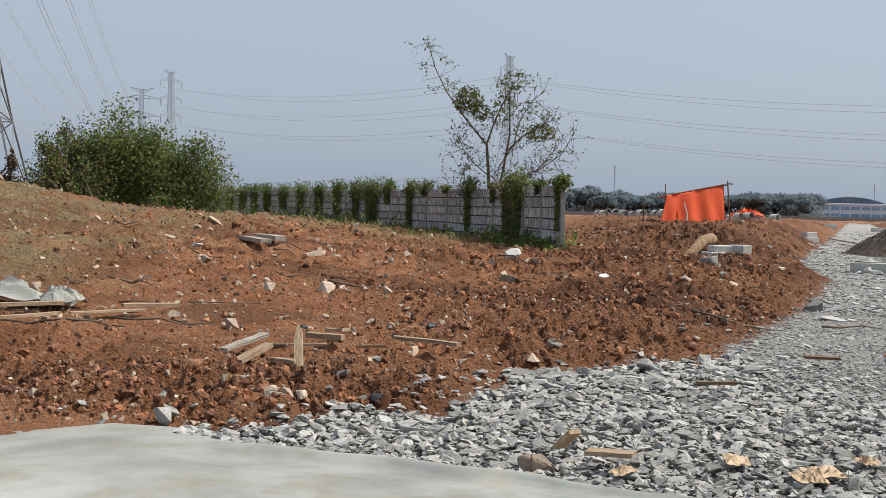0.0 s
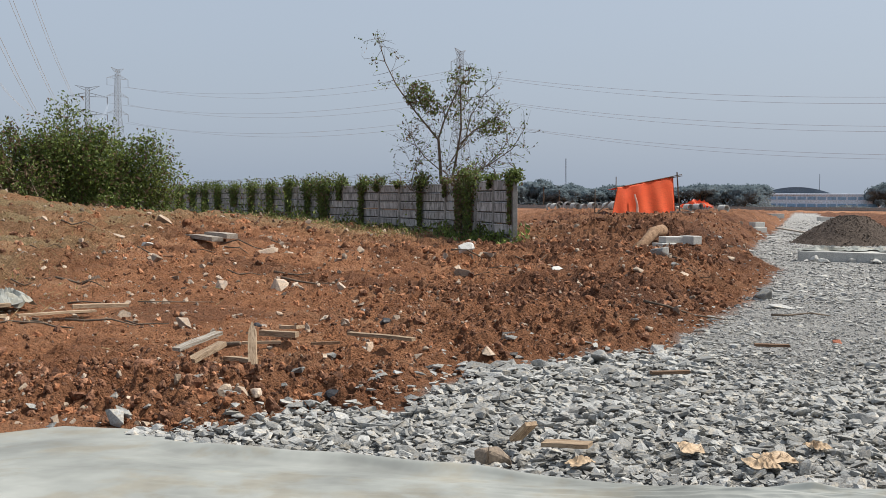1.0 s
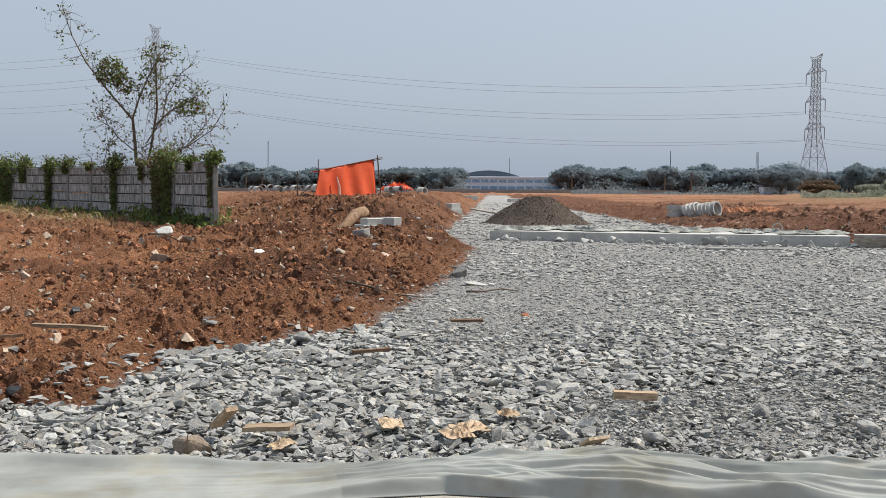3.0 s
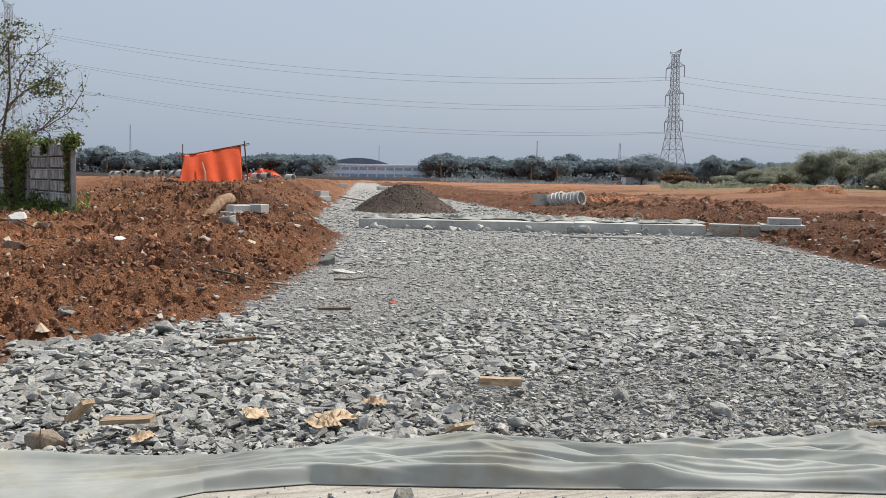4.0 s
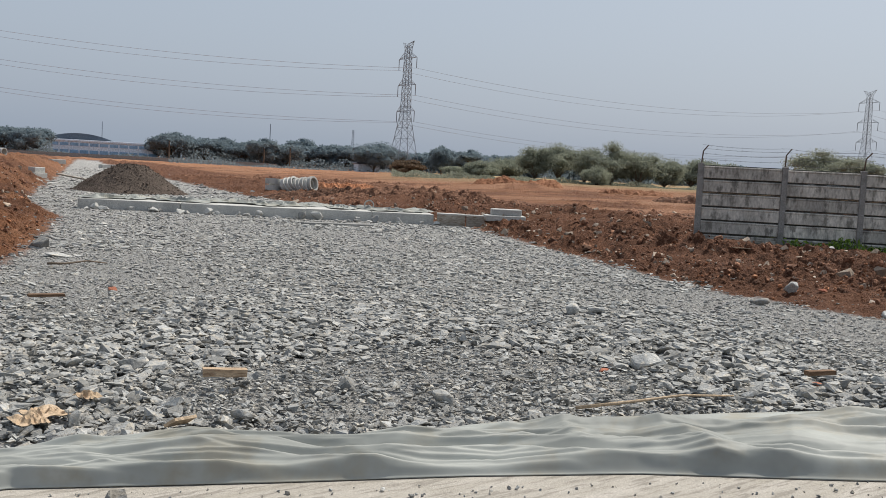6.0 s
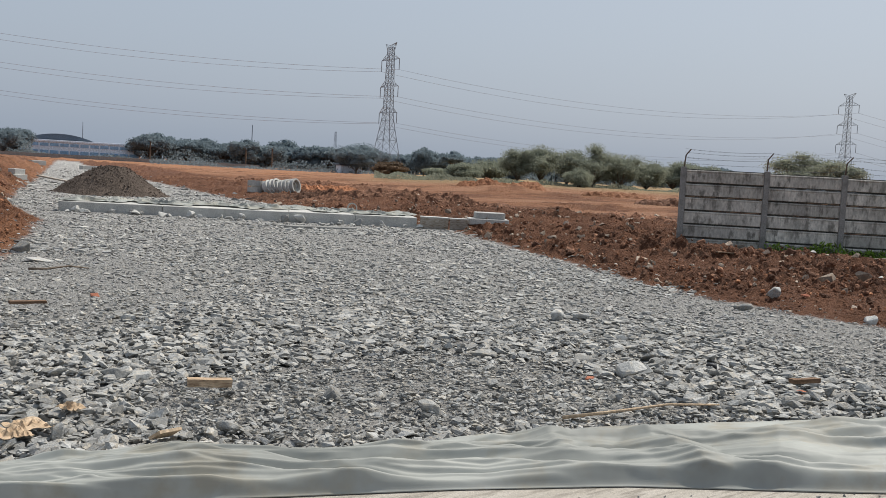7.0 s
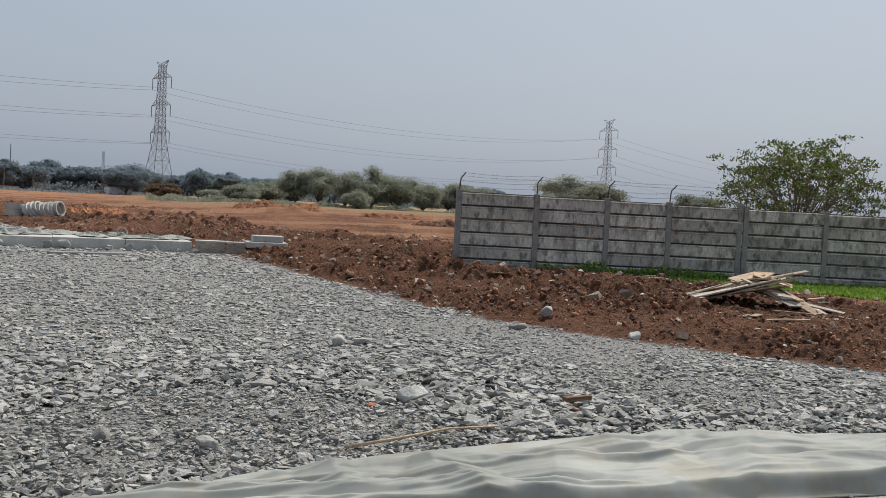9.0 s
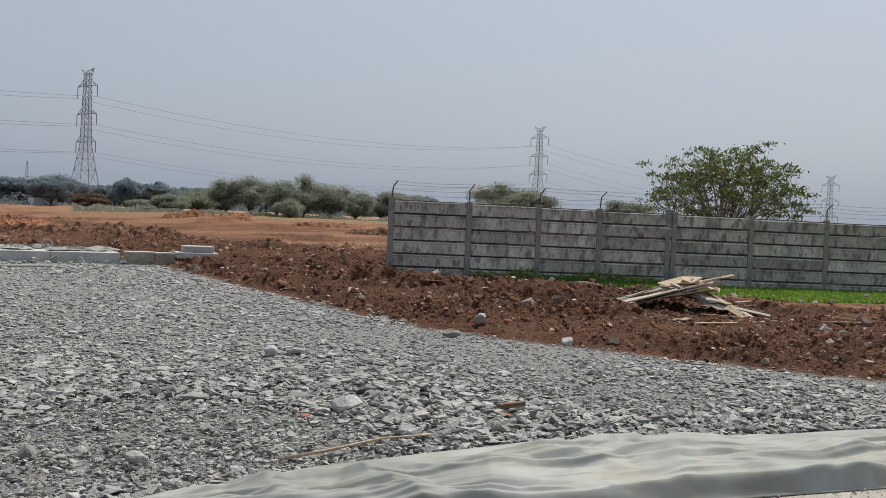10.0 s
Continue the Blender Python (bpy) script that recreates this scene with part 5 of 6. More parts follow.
for v in bm.verts:
    v.co += Vector((noise.noise(v.co * 2.1), noise.noise(v.co * 2.3 + Vector((5, 0, 0))), noise.noise(v.co * 1.9 + Vector((0, 7, 0))))) * 0.06
me = bpy.data.meshes.new("log")
bm.to_mesh(me)
bm.free()
me.materials.append(surface("bare_log_wood", [(0.22, 0.13, 0.075), (0.34, 0.22, 0.135), (0.15, 0.085, 0.05)], 3, 20, 0.9, 0.5, 25))
me.polygons.foreach_set("use_smooth", np.full(len(me.polygons), True))
tagged(new("log", me), "thick barkless log lying on the soil bank", "log")


def board_heap():
    thing = tagged(empty("board_heap", (22.6, 8.0, gz(22.6, 8.0) - 0.05), -72.0), "heap of broken pale boards on dark soil", "boards")
    thing.scale = (1.3, 1.15, 1.12)
    g = random.Random(9)
    for k in range(58):
        wood = M_WOOD_GREY if k % 4 else M_WOOD
        if k < 34:        # long boards leaning up onto the heap
            x, y, L, W = g.uniform(-1.15, 0.15), g.uniform(-0.75, 0.5), g.uniform(1.0, 2.1), g.uniform(0.09, 0.22)
            z, yaw, pitch = 0.09 + 0.44 * (x + 1.25) / 1.4 * g.uniform(0.7, 1.05), g.gauss(4, 15), -g.uniform(13, 24)
        elif k < 50:      # shorter ones sliding off the other side
            x, y, L, W = g.uniform(0.2, 1.3), g.uniform(-0.7, 0.5), g.uniform(0.6, 1.5), g.uniform(0.09, 0.24)
            z, yaw, pitch = 0.09 + 0.36 * (1.4 - x) / 1.2 * g.uniform(0.6, 1.0), g.gauss(-8, 28), g.uniform(8, 22)
        else:             # brown panels on top
            x, y, L, W = g.uniform(-0.3, 0.5), g.uniform(-0.4, 0.2), g.uniform(0.4, 0.8), g.uniform(0.25, 0.4)
            z, yaw, pitch, wood = 0.55 + g.uniform(0.0, 0.12), g.uniform(-60, 60), g.uniform(-22, 22), M_PAPER
        bm = bmesh.new()
        bm_box(bm, (L, W, g.uniform(0.015, 0.03)), bevel=0.004)
        for v in bm.verts:
            v.co.z += 0.03 * noise.noise(Vector((v.co.x * 1.5, k * 3.3, v.co.y * 3)))
        o = part("board", bm, wood, thing)
        o.matrix_basis = pose(x, y, z, g.uniform(-10, 10), pitch, yaw)


board_heap()
g = random.Random(71)
for k in range(46):
    if k < 26:
        x, y = 22.3 + g.gauss(0, 2.2), 6.8 + g.gauss(0, 2.4)
    else:
        x, y = 25.0 + g.gauss(0, 2.6), 15.0 + g.gauss(0, 2.6)
    if edge_distance(np.array([x]), np.array([y]), GRAVEL)[0] > -0.4 or (x - 25.5) * 0.737 + (y - 18.0) * 0.677 > -0.4:
        continue
    if k % 3:
        plank((x, y), g.uniform(-90, 20), (g.uniform(0.25, 1.0), g.uniform(0.05, 0.16), 0.02), g.choice((M_WOOD_GREY, M_WOOD, M_PAPER)), pitch=g.uniform(-6, 6), label="broken pale board scrap on dark soil", name="board_scrap")
    else:
        sz = g.uniform(0.16, 0.36)
        solid_rock("rock", (x, y), (sz, sz * 0.8, sz * 0.5), g.choice((M_NEWCON, M_PEBBLE, M_STONE)), "pale lump of rubble on dark dug soil", seed=500 + k, rz=g.uniform(0, 180))


def slab_grit():
    g = np.random.default_rng(23)
    n = 420
    t, off = g.uniform(-0.5, 9.5, n), -np.abs(g.normal(0, 0.35, n)) - 0.02
    x, y = 1.74 + 0.876 * t - 0.483 * -off * 1.0, 5.11 - 0.483 * t - 0.876 * -off * 1.0
    size = np.clip(g.lognormal(-4.2, 0.5, n), 0.006, 0.05)
    return tagged(scatter_mesh("grit", BLOCKS, np.stack([x, y, 0.152 + size * 0.2], -1), size, g, 0.6, M_STONE), "grey grit and soil crumbs on the slab", "grit", kind="stuff")


slab_grit()


# ---- heaps of dug soil on the field ----
def soil_heap(x, y, length, width, height, rz, seed, mat, label):
    """A lumpy bank of tipped soil with a ragged outline."""
    nu, nw = int(26 + length * 8), int(20 + width * 8)
    U, W = np.meshgrid(np.linspace(-1, 1, nu), np.linspace(-1, 1, nw))
    lx, ly = U * length * 0.5, W * width * 0.5
    ly = ly + 0.22 * width * (vnoise(lx * 0.5 + seed, lx * 0, seed) - 0.5)
    c, s = math.cos(radians(rz)), math.sin(radians(rz))
    wx, wy = x + lx * c - ly * s, y + lx * s + ly * c
    dome = np.clip(1 - U ** 4 - W ** 2, 0, 1) ** 0.7
    crest = 0.35 + 0.9 * vnoise(lx * 0.75, ly * 0.5, seed + 1)
    clod = 0.34 * (vnoise(lx * 2.6, ly * 2.6, seed + 2) - 0.35) + 0.16 * (vnoise(lx * 6, ly * 6, seed + 3) - 0.5)
    Z = ground_height(wx.ravel(), wy.ravel()).reshape(wx.shape) - 0.06 + 0.62 * height * dome * crest + clod * np.minimum(1, dome * 2.5) * min(1.0, height * 1.3)
    V = np.stack([wx, wy, Z], -1).reshape(-1, 3)
    i, j = np.meshgrid(np.arange(nw - 1), np.arange(nu - 1), indexing="ij")
    F = np.stack([i * nu + j, i * nu + j + 1, (i + 1) * nu + j + 1, (i + 1) * nu + j], -1).reshape(-1, 4)
    return tagged(new("soil_bank", mesh_from("soil_bank", V, np.ascontiguousarray(F), mat)), label, "soil", "soil banks on the field")


for k, (x, y, length, width, height, rz, mat) in enumerate((
        (33.0, 39.2, 12.0, 2.6, 0.6, -28, M_CLOD_DARK), (29.6, 43.6, 6.0, 2.0, 0.45, -34, M_CLOD_DARK),
        (36.5, 31.0, 10.0, 3.0, 0.55, -42, M_CLOD_DARK), (36.0, 25.8, 6.5, 3.0, 0.6, -38, M_CLOD_DARK),
        (72.0, 72.0, 9.0, 5.0, 1.3, -44, M_CLOD), (74.0, 59.0, 7.0, 3.0, 0.6, -50, M_CLOD), (65.0, 46.5, 6.0, 3.0, 0.8, -54, M_CLOD_DARK),
        (40.0, 56.0, 6.0, 3.0, 0.5, -36, M_CLOD), (48.0, 74.0, 20.0, 3.0, 0.45, -33, M_CLOD_DARK))):
    soil_heap(x, y, length, width, height, rz, 400 + 7 * k, mat,
              "long lumpy bank of dark dug soil on the field" if mat is M_CLOD_DARK else "low heap of red-brown soil on the field")


# ---- plants ----
def leaf_mesh(name, pts, size, rng, mats, pick=None, droop=0.0, long=1.7, wide=0.42):
    """Many small bent leaves (two facets each) at the given places, as one mesh."""
    n = len(pts)
    a = rng.normal(size=(n, 3))
    a[:, 2] -= droop
    a /= np.linalg.norm(a, axis=1)[:, None]
    b = np.cross(a, rng.normal(size=(n, 3)))
    b /= np.linalg.norm(b, axis=1)[:, None]
    c = np.cross(a, b)
    s = (size * rng.uniform(0.6, 1.35, n))[:, None]
    tip, base = pts + a * s * long * 0.5, pts - a * s * long * 0.5
    l, r = pts + b * s * wide + c * s * wide * 0.3, pts - b * s * wide + c * s * wide * 0.3
    V = np.stack([base, l, tip, r], 1).reshape(-1, 3)
    k = np.arange(n)[:, None] * 4
    F = np.concatenate([k + np.array([[0, 1, 2]]), k + np.array([[0, 2, 3]])], 1).reshape(-1, 3)
    fm = None if pick is None else np.repeat(pick, 2)
    return mesh_from(name, V, F, mats, face_mats=fm)


def ball(rng, n, shell=0.5):
    p = rng.normal(size=(n, 3))
    p /= np.linalg.norm(p, axis=1)[:, None]
    return p * (shell + (1 - shell) * rng.random(n))[:, None]


def grow(bm, rng, start, way, length, radius, depth, tips, spread=0.7, up=0.25, steps=4, keep=0.62, kids=(2, 4)):
    """A limb with side limbs; ends are added to tips."""
    p, d = Vector(start), Vector(way).normalized()
    pts = [p.copy()]
    for _ in range(steps):
        d = (d + Vector(rng.normal(size=3)) * 0.16 + Vector((0, 0, up * 0.3))).normalized()
        p = p + d * length / steps
        pts.append(p.copy())
    tube(bm, pts, radius, radius * 0.5, 6 if depth > 1 else 4)
    if depth == 0:
        tips.extend(pts[1:])
        return
    if depth == 1:
        tips.append(pts[-1])
    for _ in range(int(rng.integers(kids[0], kids[1] + 1))):
        t = rng.uniform(0.35, 1.0)
        q = pts[0].lerp(pts[-1], t) if steps < 2 else pts[min(steps, max(1, round(t * steps)))]
        w = (d + Vector(rng.normal(size=3)) * spread + Vector((0, 0, up))).normalized()
        grow(bm, rng, q, w, length * keep * rng.uniform(0.75, 1.2), radius * 0.5, depth - 1, tips, spread, up, steps, keep, kids)


def add_crown(thing, pts, size, rng, mats, weights, name="crown", droop=0.3):
    pick = rng.choice(len(mats), len(pts), p=weights)
    o = new(name, leaf_mesh(name, pts, size, rng, mats, pick, droop))
    o.parent = thing
    return o


def sparse_tree():
    """The thin half-bare tree behind the overgrown fence."""
    rng = np.random.default_rng(31)
    x, y = 1.95, 47.3
    thing = tagged(empty("tree", (x, y, 0.2), 0), "thin half-bare tree with sparse leaves behind a fence", "tree")
    bm, tips = bmesh.new(), []
    tube(bm, [(0.0, 0, -0.2), (0.1, 0, 1.5), (0.0, 0.1, 3.4), (-0.1, 0, 4.6)], 0.1, 0.06, 7)
    tube(bm, [(0.25, 0.2, -0.2), (0.35, 0.2, 1.8), (0.7, 0.2, 3.4), (0.95, 0.1, 5.0), (0.9, 0, 7.0)], 0.08, 0.03, 6)
    limbs = [((-0.1, 0, 4.5), (-1.1, 0.1, 5.7), (-2.0, 0, 6.9), (-2.55, 0, 8.0), (-2.9, 0, 9.2), 0.05),
             ((-0.1, 0, 4.5), (0.25, 0, 5.6), (0.7, 0.2, 6.6), (1.0, 0, 7.2), (1.3, 0.1, 7.5), 0.045),
             ((0.3, 0.2, 1.9), (1.3, 0, 2.9), (2.3, 0.1, 3.4), (3.3, 0, 4.1), (3.9, 0, 5.1), 0.045),
             ((0.8, 0.1, 4.2), (1.5, -0.2, 4.9), (2.1, 0, 5.2), (2.6, 0, 5.6), (3.0, 0, 5.7), 0.04),
             ((0.1, 0, 3.0), (-0.7, 0.2, 3.7), (-1.1, 0.1, 4.2), (-1.3, 0, 4.6), (-1.5, 0, 4.9), 0.03),
             ((0.2, 0, 2.4), (1.2, -0.3, 2.7), (2.2, -0.3, 3.4), (2.9, -0.2, 4.2), (3.1, 0, 4.4), 0.035),
             ((0.5, 0, 3.5), (1.2, 0.5, 4.6), (1.4, 0.6, 5.6), (2.0, 0.5, 6.6), (2.6, 0.3, 7.1), 0.035),
             ((-0.4, 0, 2.0), (-1.0, 0, 2.1), (-1.4, 0, 2.2), (-1.2, 0, 3.0), (-1.0, 0, 3.6), 0.02)]
    for *pts, r in limbs:
        tube(bm, pts, r, 0.012, 5)
        for _ in range(36):
            i = int(rng.integers(0, 4))
            q = Vector(pts[i]).lerp(Vector(pts[i + 1]), rng.random())
            grow(bm, rng, q, Vector(rng.normal(size=3)) + Vector((0, 0, 0.3)), rng.uniform(0.5, 1.1), 0.012, 1, tips, 0.8, 0.1, 3, 0.6, (1, 3))
    part("trunk", bm, M_BARK, thing)
    T = np.array([t[:] for t in tips])
    dense = np.concatenate([np.array(c) + ball(rng, n) * np.array(r) for c, r, n in
                            (((-1.0, 0, 6.5), (0.75, 0.6, 0.7), 900), ((-0.4, 0, 6.0), (0.5, 0.5, 0.5), 260), ((2.3, 0, 5.1), (0.8, 0.6, 0.45), 420), ((1.1, 0, 7.4), (1.0, 0.6, 0.5), 260), ((0.6, 0, 6.0), (0.7, 0.6, 0.9), 260))])
    T = T[rng.random(len(T)) < 0.75]
    pts = np.concatenate([T + rng.normal(0, 0.07, T.shape), dense])
    add_crown(thing, pts, 0.085, rng, [M_LEAF, M_LEAF_DRY, M_LEAF_LIGHT], [0.5, 0.33, 0.17])


sparse_tree()


def spreading_tree(at, height, width, label, seed, leaf=0.1):
    """A low tree with a wide domed crown, partly bare."""
    rng = np.random.default_rng(seed)
    thing = tagged(empty("tree", at, 0), label, "tree")
    bm, leaves = bmesh.new(), []
    fork = height * 0.2
    feet = [Vector((-0.35, 0, 0)), Vector((0.25, 0.1, 0)), Vector((0.6, -0.1, 0))]
    for f in feet:
        tube(bm, [f - Vector((0, 0, 0.3)), f + Vector((0.05, 0, fork * 0.5)), f * 1.3 + Vector((0, 0, fork))], 0.15, 0.11, 7)
    for k in range(46):
        a, e = k * 2.39996, math.asin(min(1.0, 0.02 + 0.98 * ((k + 0.5) / 46) ** 0.8))
        r = rng.uniform(0.86, 1.03)
        tip = Vector((math.cos(a) * math.cos(e) * width * 0.5 * r, math.sin(a) * math.cos(e) * width * 0.42 * r, height * 0.44 + math.sin(e) * height * 0.52 * r))
        f = min(feet, key=lambda q: abs(q.x * 4 - tip.x)) * 1.3 + Vector((0, 0, fork))
        mid = f + Vector(((tip.x - f.x) * 0.5, (tip.y - f.y) * 0.5, (tip.z - f.z) * 0.55)) + Vector((0, 0, 0.1 + 0.2 * rng.random())) + Vector(rng.normal(size=3)) * 0.18
        tube(bm, [f, f.lerp(mid, 0.5) + Vector(rng.normal(size=3)) * 0.08, mid, mid.lerp(tip, 0.55) + Vector(rng.normal(size=3)) * 0.1, tip], 0.045, 0.012, 5)
        dense = 1.0 if (tip.x > -0.4 and rng.random() < 0.85) else rng.uniform(0.3, 0.8)
        for _ in range(8):
            q = mid.lerp(tip, 1.0 - 0.75 * rng.random() ** 1.5)
            twig = q + Vector(rng.normal(size=3)) * Vector((0.45, 0.45, 0.28)).length * 0.62
            tube(bm, [q, q.lerp(twig, 0.5) + Vector((0, 0, 0.05)), twig], 0.014, 0.006, 3)
            leaves.append(np.array(twig) + rng.normal(0, 0.14, (int(44 * dense), 3)) * np.array([1.5, 1.5, 0.7]))
    part("trunk", bm, M_BARK, thing)
    add_crown(thing, np.concatenate(leaves), leaf, rng, [M_LEAF, M_LEAF_LIGHT, M_LEAF_DRY], [0.84, 0.08, 0.08])
    return thing


spreading_tree(polar(-72.8, 55, 0.0), 6.2, 9.6, "spreading tree with thin green crown behind the fence", 32)


def bush(at, radii, label, seed, clumps, leaves, size, mats, weights, base=0.0, category="bush", name="bush"):
    """A shrub of many clumps with an uneven outline and stems."""
    rng = np.random.default_rng(seed)
    thing = tagged(empty(name, at, 0), label, category)
    c = ball(rng, clumps, 0.35) * np.array(radii) * 0.82
    c[:, 2] = np.abs(c[:, 2]) * 1.0 + base
    sz = rng.uniform(0.16, 0.34, clumps)
    n = max(1, leaves // clumps)
    pts = np.concatenate([ci + ball(rng, n, 0.25) * (np.array(radii) * s * np.array([0.85, 0.85, 0.75])) for ci, s in zip(c, sz)])
    pts = pts[pts[:, 2] > 0.02]
    bm = bmesh.new()
    for ci in c[: min(len(c), 26)]:
        foot = Vector((ci[0] * 0.25, ci[1] * 0.25, -0.2))
        mid = foot.lerp(Vector(ci), 0.5) + Vector(rng.normal(size=3)) * 0.12 * radii[2]
        tube(bm, [foot, mid, Vector(ci)], 0.02 * radii[2], 0.006 * radii[2], 4)
    part("stems", bm, M_BARK, thing)
    add_crown(thing, pts, size, rng, mats, weights, "foliage")
    return thing


GREENS, W_G = [M_LEAF, M_LEAF_LIGHT, M_LEAF_DRY], [0.55, 0.33, 0.12]
bx, by, _ = polar(16.9, 62)
bush((bx, by, 0.8), (6.7, 3.6, 7.7), "large dense green thicket beside the old fence", 41, 150, 62000, 0.115, GREENS, [0.55, 0.28, 0.17])
bx, by, _ = polar(20.2, 60)
bush((bx, by, 1.2), (3.0, 2.2, 6.4), "grey-green straggly shrub at the thicket's edge", 42, 40, 9000, 0.11, GREENS, [0.45, 0.15, 0.4])
bx, by, _ = polar(15.5, 52)
bush((bx, by, 1.0), (0.9, 0.8, 0.9), "low dry brown shrub on the soil", 44, 14, 1300, 0.12, [M_LEAF_DRY, M_STRAW], [0.85, 0.15])
bx, by, _ = polar(23.3, 64)
bush((bx, by, 1.2), (1.6, 1.6, 4.2), "reddish-brown leafless shrub by a pylon", 45, 22, 2600, 0.14, [M_LEAF_DRY, M_BARK], [0.8, 0.2])

# ---- creepers on the old fence ----
FU = Vector((WL1[0] - WL0[0], WL1[1] - WL0[1], 0)).normalized()
FV = Vector((WL2[0] - WL1[0], WL2[1] - WL1[1], 0)).normalized()


def creeper(s, hang, width, lump, seed, far=False, dry=0.1, label="green creeper hanging over a fence post"):
    """A cap of leaves on the fence top and a hanging column on its face."""
    rng = np.random.default_rng(200 + seed)
    o = Vector((*(WL1 if far else WL0), 0.26)) + (FV if far else FU) * s
    u = FV if far else FU
    front = Vector((-u.y, u.x, 0))
    if front.dot(Vector((-o.x, -o.y, 0))) < 0:
        front = -front
    rot = Matrix((u, front, Vector((0, 0, 1)))).transposed().to_4x4()
    thing = new("creeper")
    thing.matrix_basis = Matrix.Translation(o) @ rot
    tagged(thing, label, "climbing plant")
    hang = hang * rng.uniform(0.6, 1.0) if far else hang
    top = np.array([0, 0.05, 2.5]) + ball(rng, int(800 * lump), 0.1) * np.array([width * 1.25, 0.38, 0.48 * lump])
    knots = rng.integers(0, 6, len(top))
    top += rng.normal(0, 0.2, (6, 3))[knots] * np.array([width, 0.5, 0.9 * lump])
    n = int(520 * hang * width / 0.8) + 20
    t = rng.random(n) ** 0.8
    col = np.stack([rng.normal(0, 0.24, n) * width * (1 - 0.45 * t), 0.12 + 0.13 * rng.random(n), 2.5 - t * hang], -1)
    pts = np.concatenate([top, col])
    bm = bmesh.new()
    for k in range(4):
        x = rng.normal(0, 0.18) * width
        tube(bm, [(x, 0.13, 2.5), (x + rng.normal(0, .08), 0.13, 2.5 - hang * 0.5), (x + rng.normal(0, .1), 0.12, 2.5 - hang)], 0.016, 0.008, 4)
    part("stems", bm, M_BARK, thing)
    add_crown(thing, pts, 0.085, rng, [M_LEAF, M_LEAF_LIGHT, M_LEAF_DRY], [0.86 * (1 - dry), 0.14 * (1 - dry), dry], "foliage", 0.8)


creeper(0.0, 0.5, 0.35, 0.55, 1)
creeper(0.1, 1.7, 0.25, 0.2, 2, dry=0.3)
creeper(2.6, 0.4, 0.4, 0.35, 3)
creeper(5.6, 2.3, 1.5, 1.5, 4, dry=0.18, label="thick mass of creeper covering two fence bays")
creeper(7.0, 2.1, 1.3, 1.0, 5, dry=0.55, label="brown and green creeper hanging down the fence")
creeper(9.4, 0.7, 0.4, 0.3, 6, dry=0.4)
for k, (s, hang, width, lump, dry) in enumerate(((2.4, 2.1, 0.55, 0.8, 0.1), (4.8, 0.35, 0.5, 0.25, 0.3), (7.3, 0.5, 0.9, 0.6, 0.2), (9.2, 2.2, 0.7, 1.1, 0.15), (12.3, 1.0, 0.8, 0.8, 0.1), (14.6, 2.2, 2.2, 1.5, 0.15),
                                                 (17.2, 2.0, 1.2, 1.0, 0.1), (20.6, 2.2, 1.2, 1.1, 0.1), (24.2, 2.2, 1.5, 1.1, 0.1), (28.2, 2.2, 1.5, 1.2, 0.1), (32.4, 2.2, 1.9, 1.1, 0.1), (36.6, 2.2, 2.0, 1.1, 0.1),
                                                 (40.4, 2.2, 2.2, 1.0, 0.1), (44.2, 2.2, 2.4, 1.0, 0.1), (48.6, 2.2, 2.6, 1.0, 0.1))):
    creeper(s, hang, width, lump, 20 + k, far=True, dry=dry)


def fence_scrub(name, path, n, h, size, mats, weights, label, seed, width=0.6, cat="grass", rise=-1.2, long=2.2, wide=0.42):
    """Low growth along a line."""
    rng = np.random.default_rng(seed)
    t = rng.random(n)
    k = np.linspace(0, 1, len(path))
    x = np.interp(t, k, [p[0] for p in path]) + rng.normal(0, width * 0.4, n)
    y = np.interp(t, k, [p[1] for p in path]) + rng.normal(0, width * 0.4, n)
    clump = vnoise(x * 0.9 + 4, y * 0.9, seed) ** 2 * 1.6
    z = ground_height(x, y) + rng.random(n) ** 1.5 * h * clump
    o = new(name, leaf_mesh(name, np.stack([x, y, z], -1), size, rng, mats, rng.choice(len(mats), n, p=weights), rise, long, wide))
    return tagged(o, label, cat, kind="stuff")


fence_scrub("fence_weeds", [(4.0, 35.7), (1.9, 45.2), (-3.2, 56.0)], 3600, 0.55, 0.1, GREENS, [0.45, 0.45, 0.1], "green weeds along the foot of the old fence", 51, 0.8)
fence_scrub("fence_weeds", [(-2.6, 54.0), (-9.2, 68.0), (-19.0, 88.0)], 3800, 1.2, 0.1, GREENS, [0.5, 0.35, 0.15], "tall weeds and shrubs along the far fence", 52, 1.6)
fence_scrub("dry_grass", [(0.5, 43.0), (-4.5, 50.0), (-12.0, 62.0)], 4200, 0.3, 0.1, [M_STRAW, M_LEAF_LIGHT], [0.75, 0.25], "dry yellow grass at the foot of the fence", 53, 3.2, rise=-0.8, long=3.5, wide=0.12)
fence_scrub("dry_grass", [(-7.0, 14.0), (-10.5, 20.0), (-11.5, 27.0), (-14.0, 30.0)], 9000, 0.08, 0.06, [M_STRAW, M_LEAF_LIGHT, M_LEAF_DRY], [0.72, 0.04, 0.24], "dry trampled grass on the mound", 54, 4.5, rise=-0.1, long=4.0, wide=0.07)
fence_scrub("fence_weeds", [(27.0, 15.9), (29.0, 13.8), (31.5, 11.0)], 1800, 0.35, 0.07, [M_GRASS, M_LEAF], [0.8, 0.2], "green grass tufts at the foot of the fence", 55, 0.4)


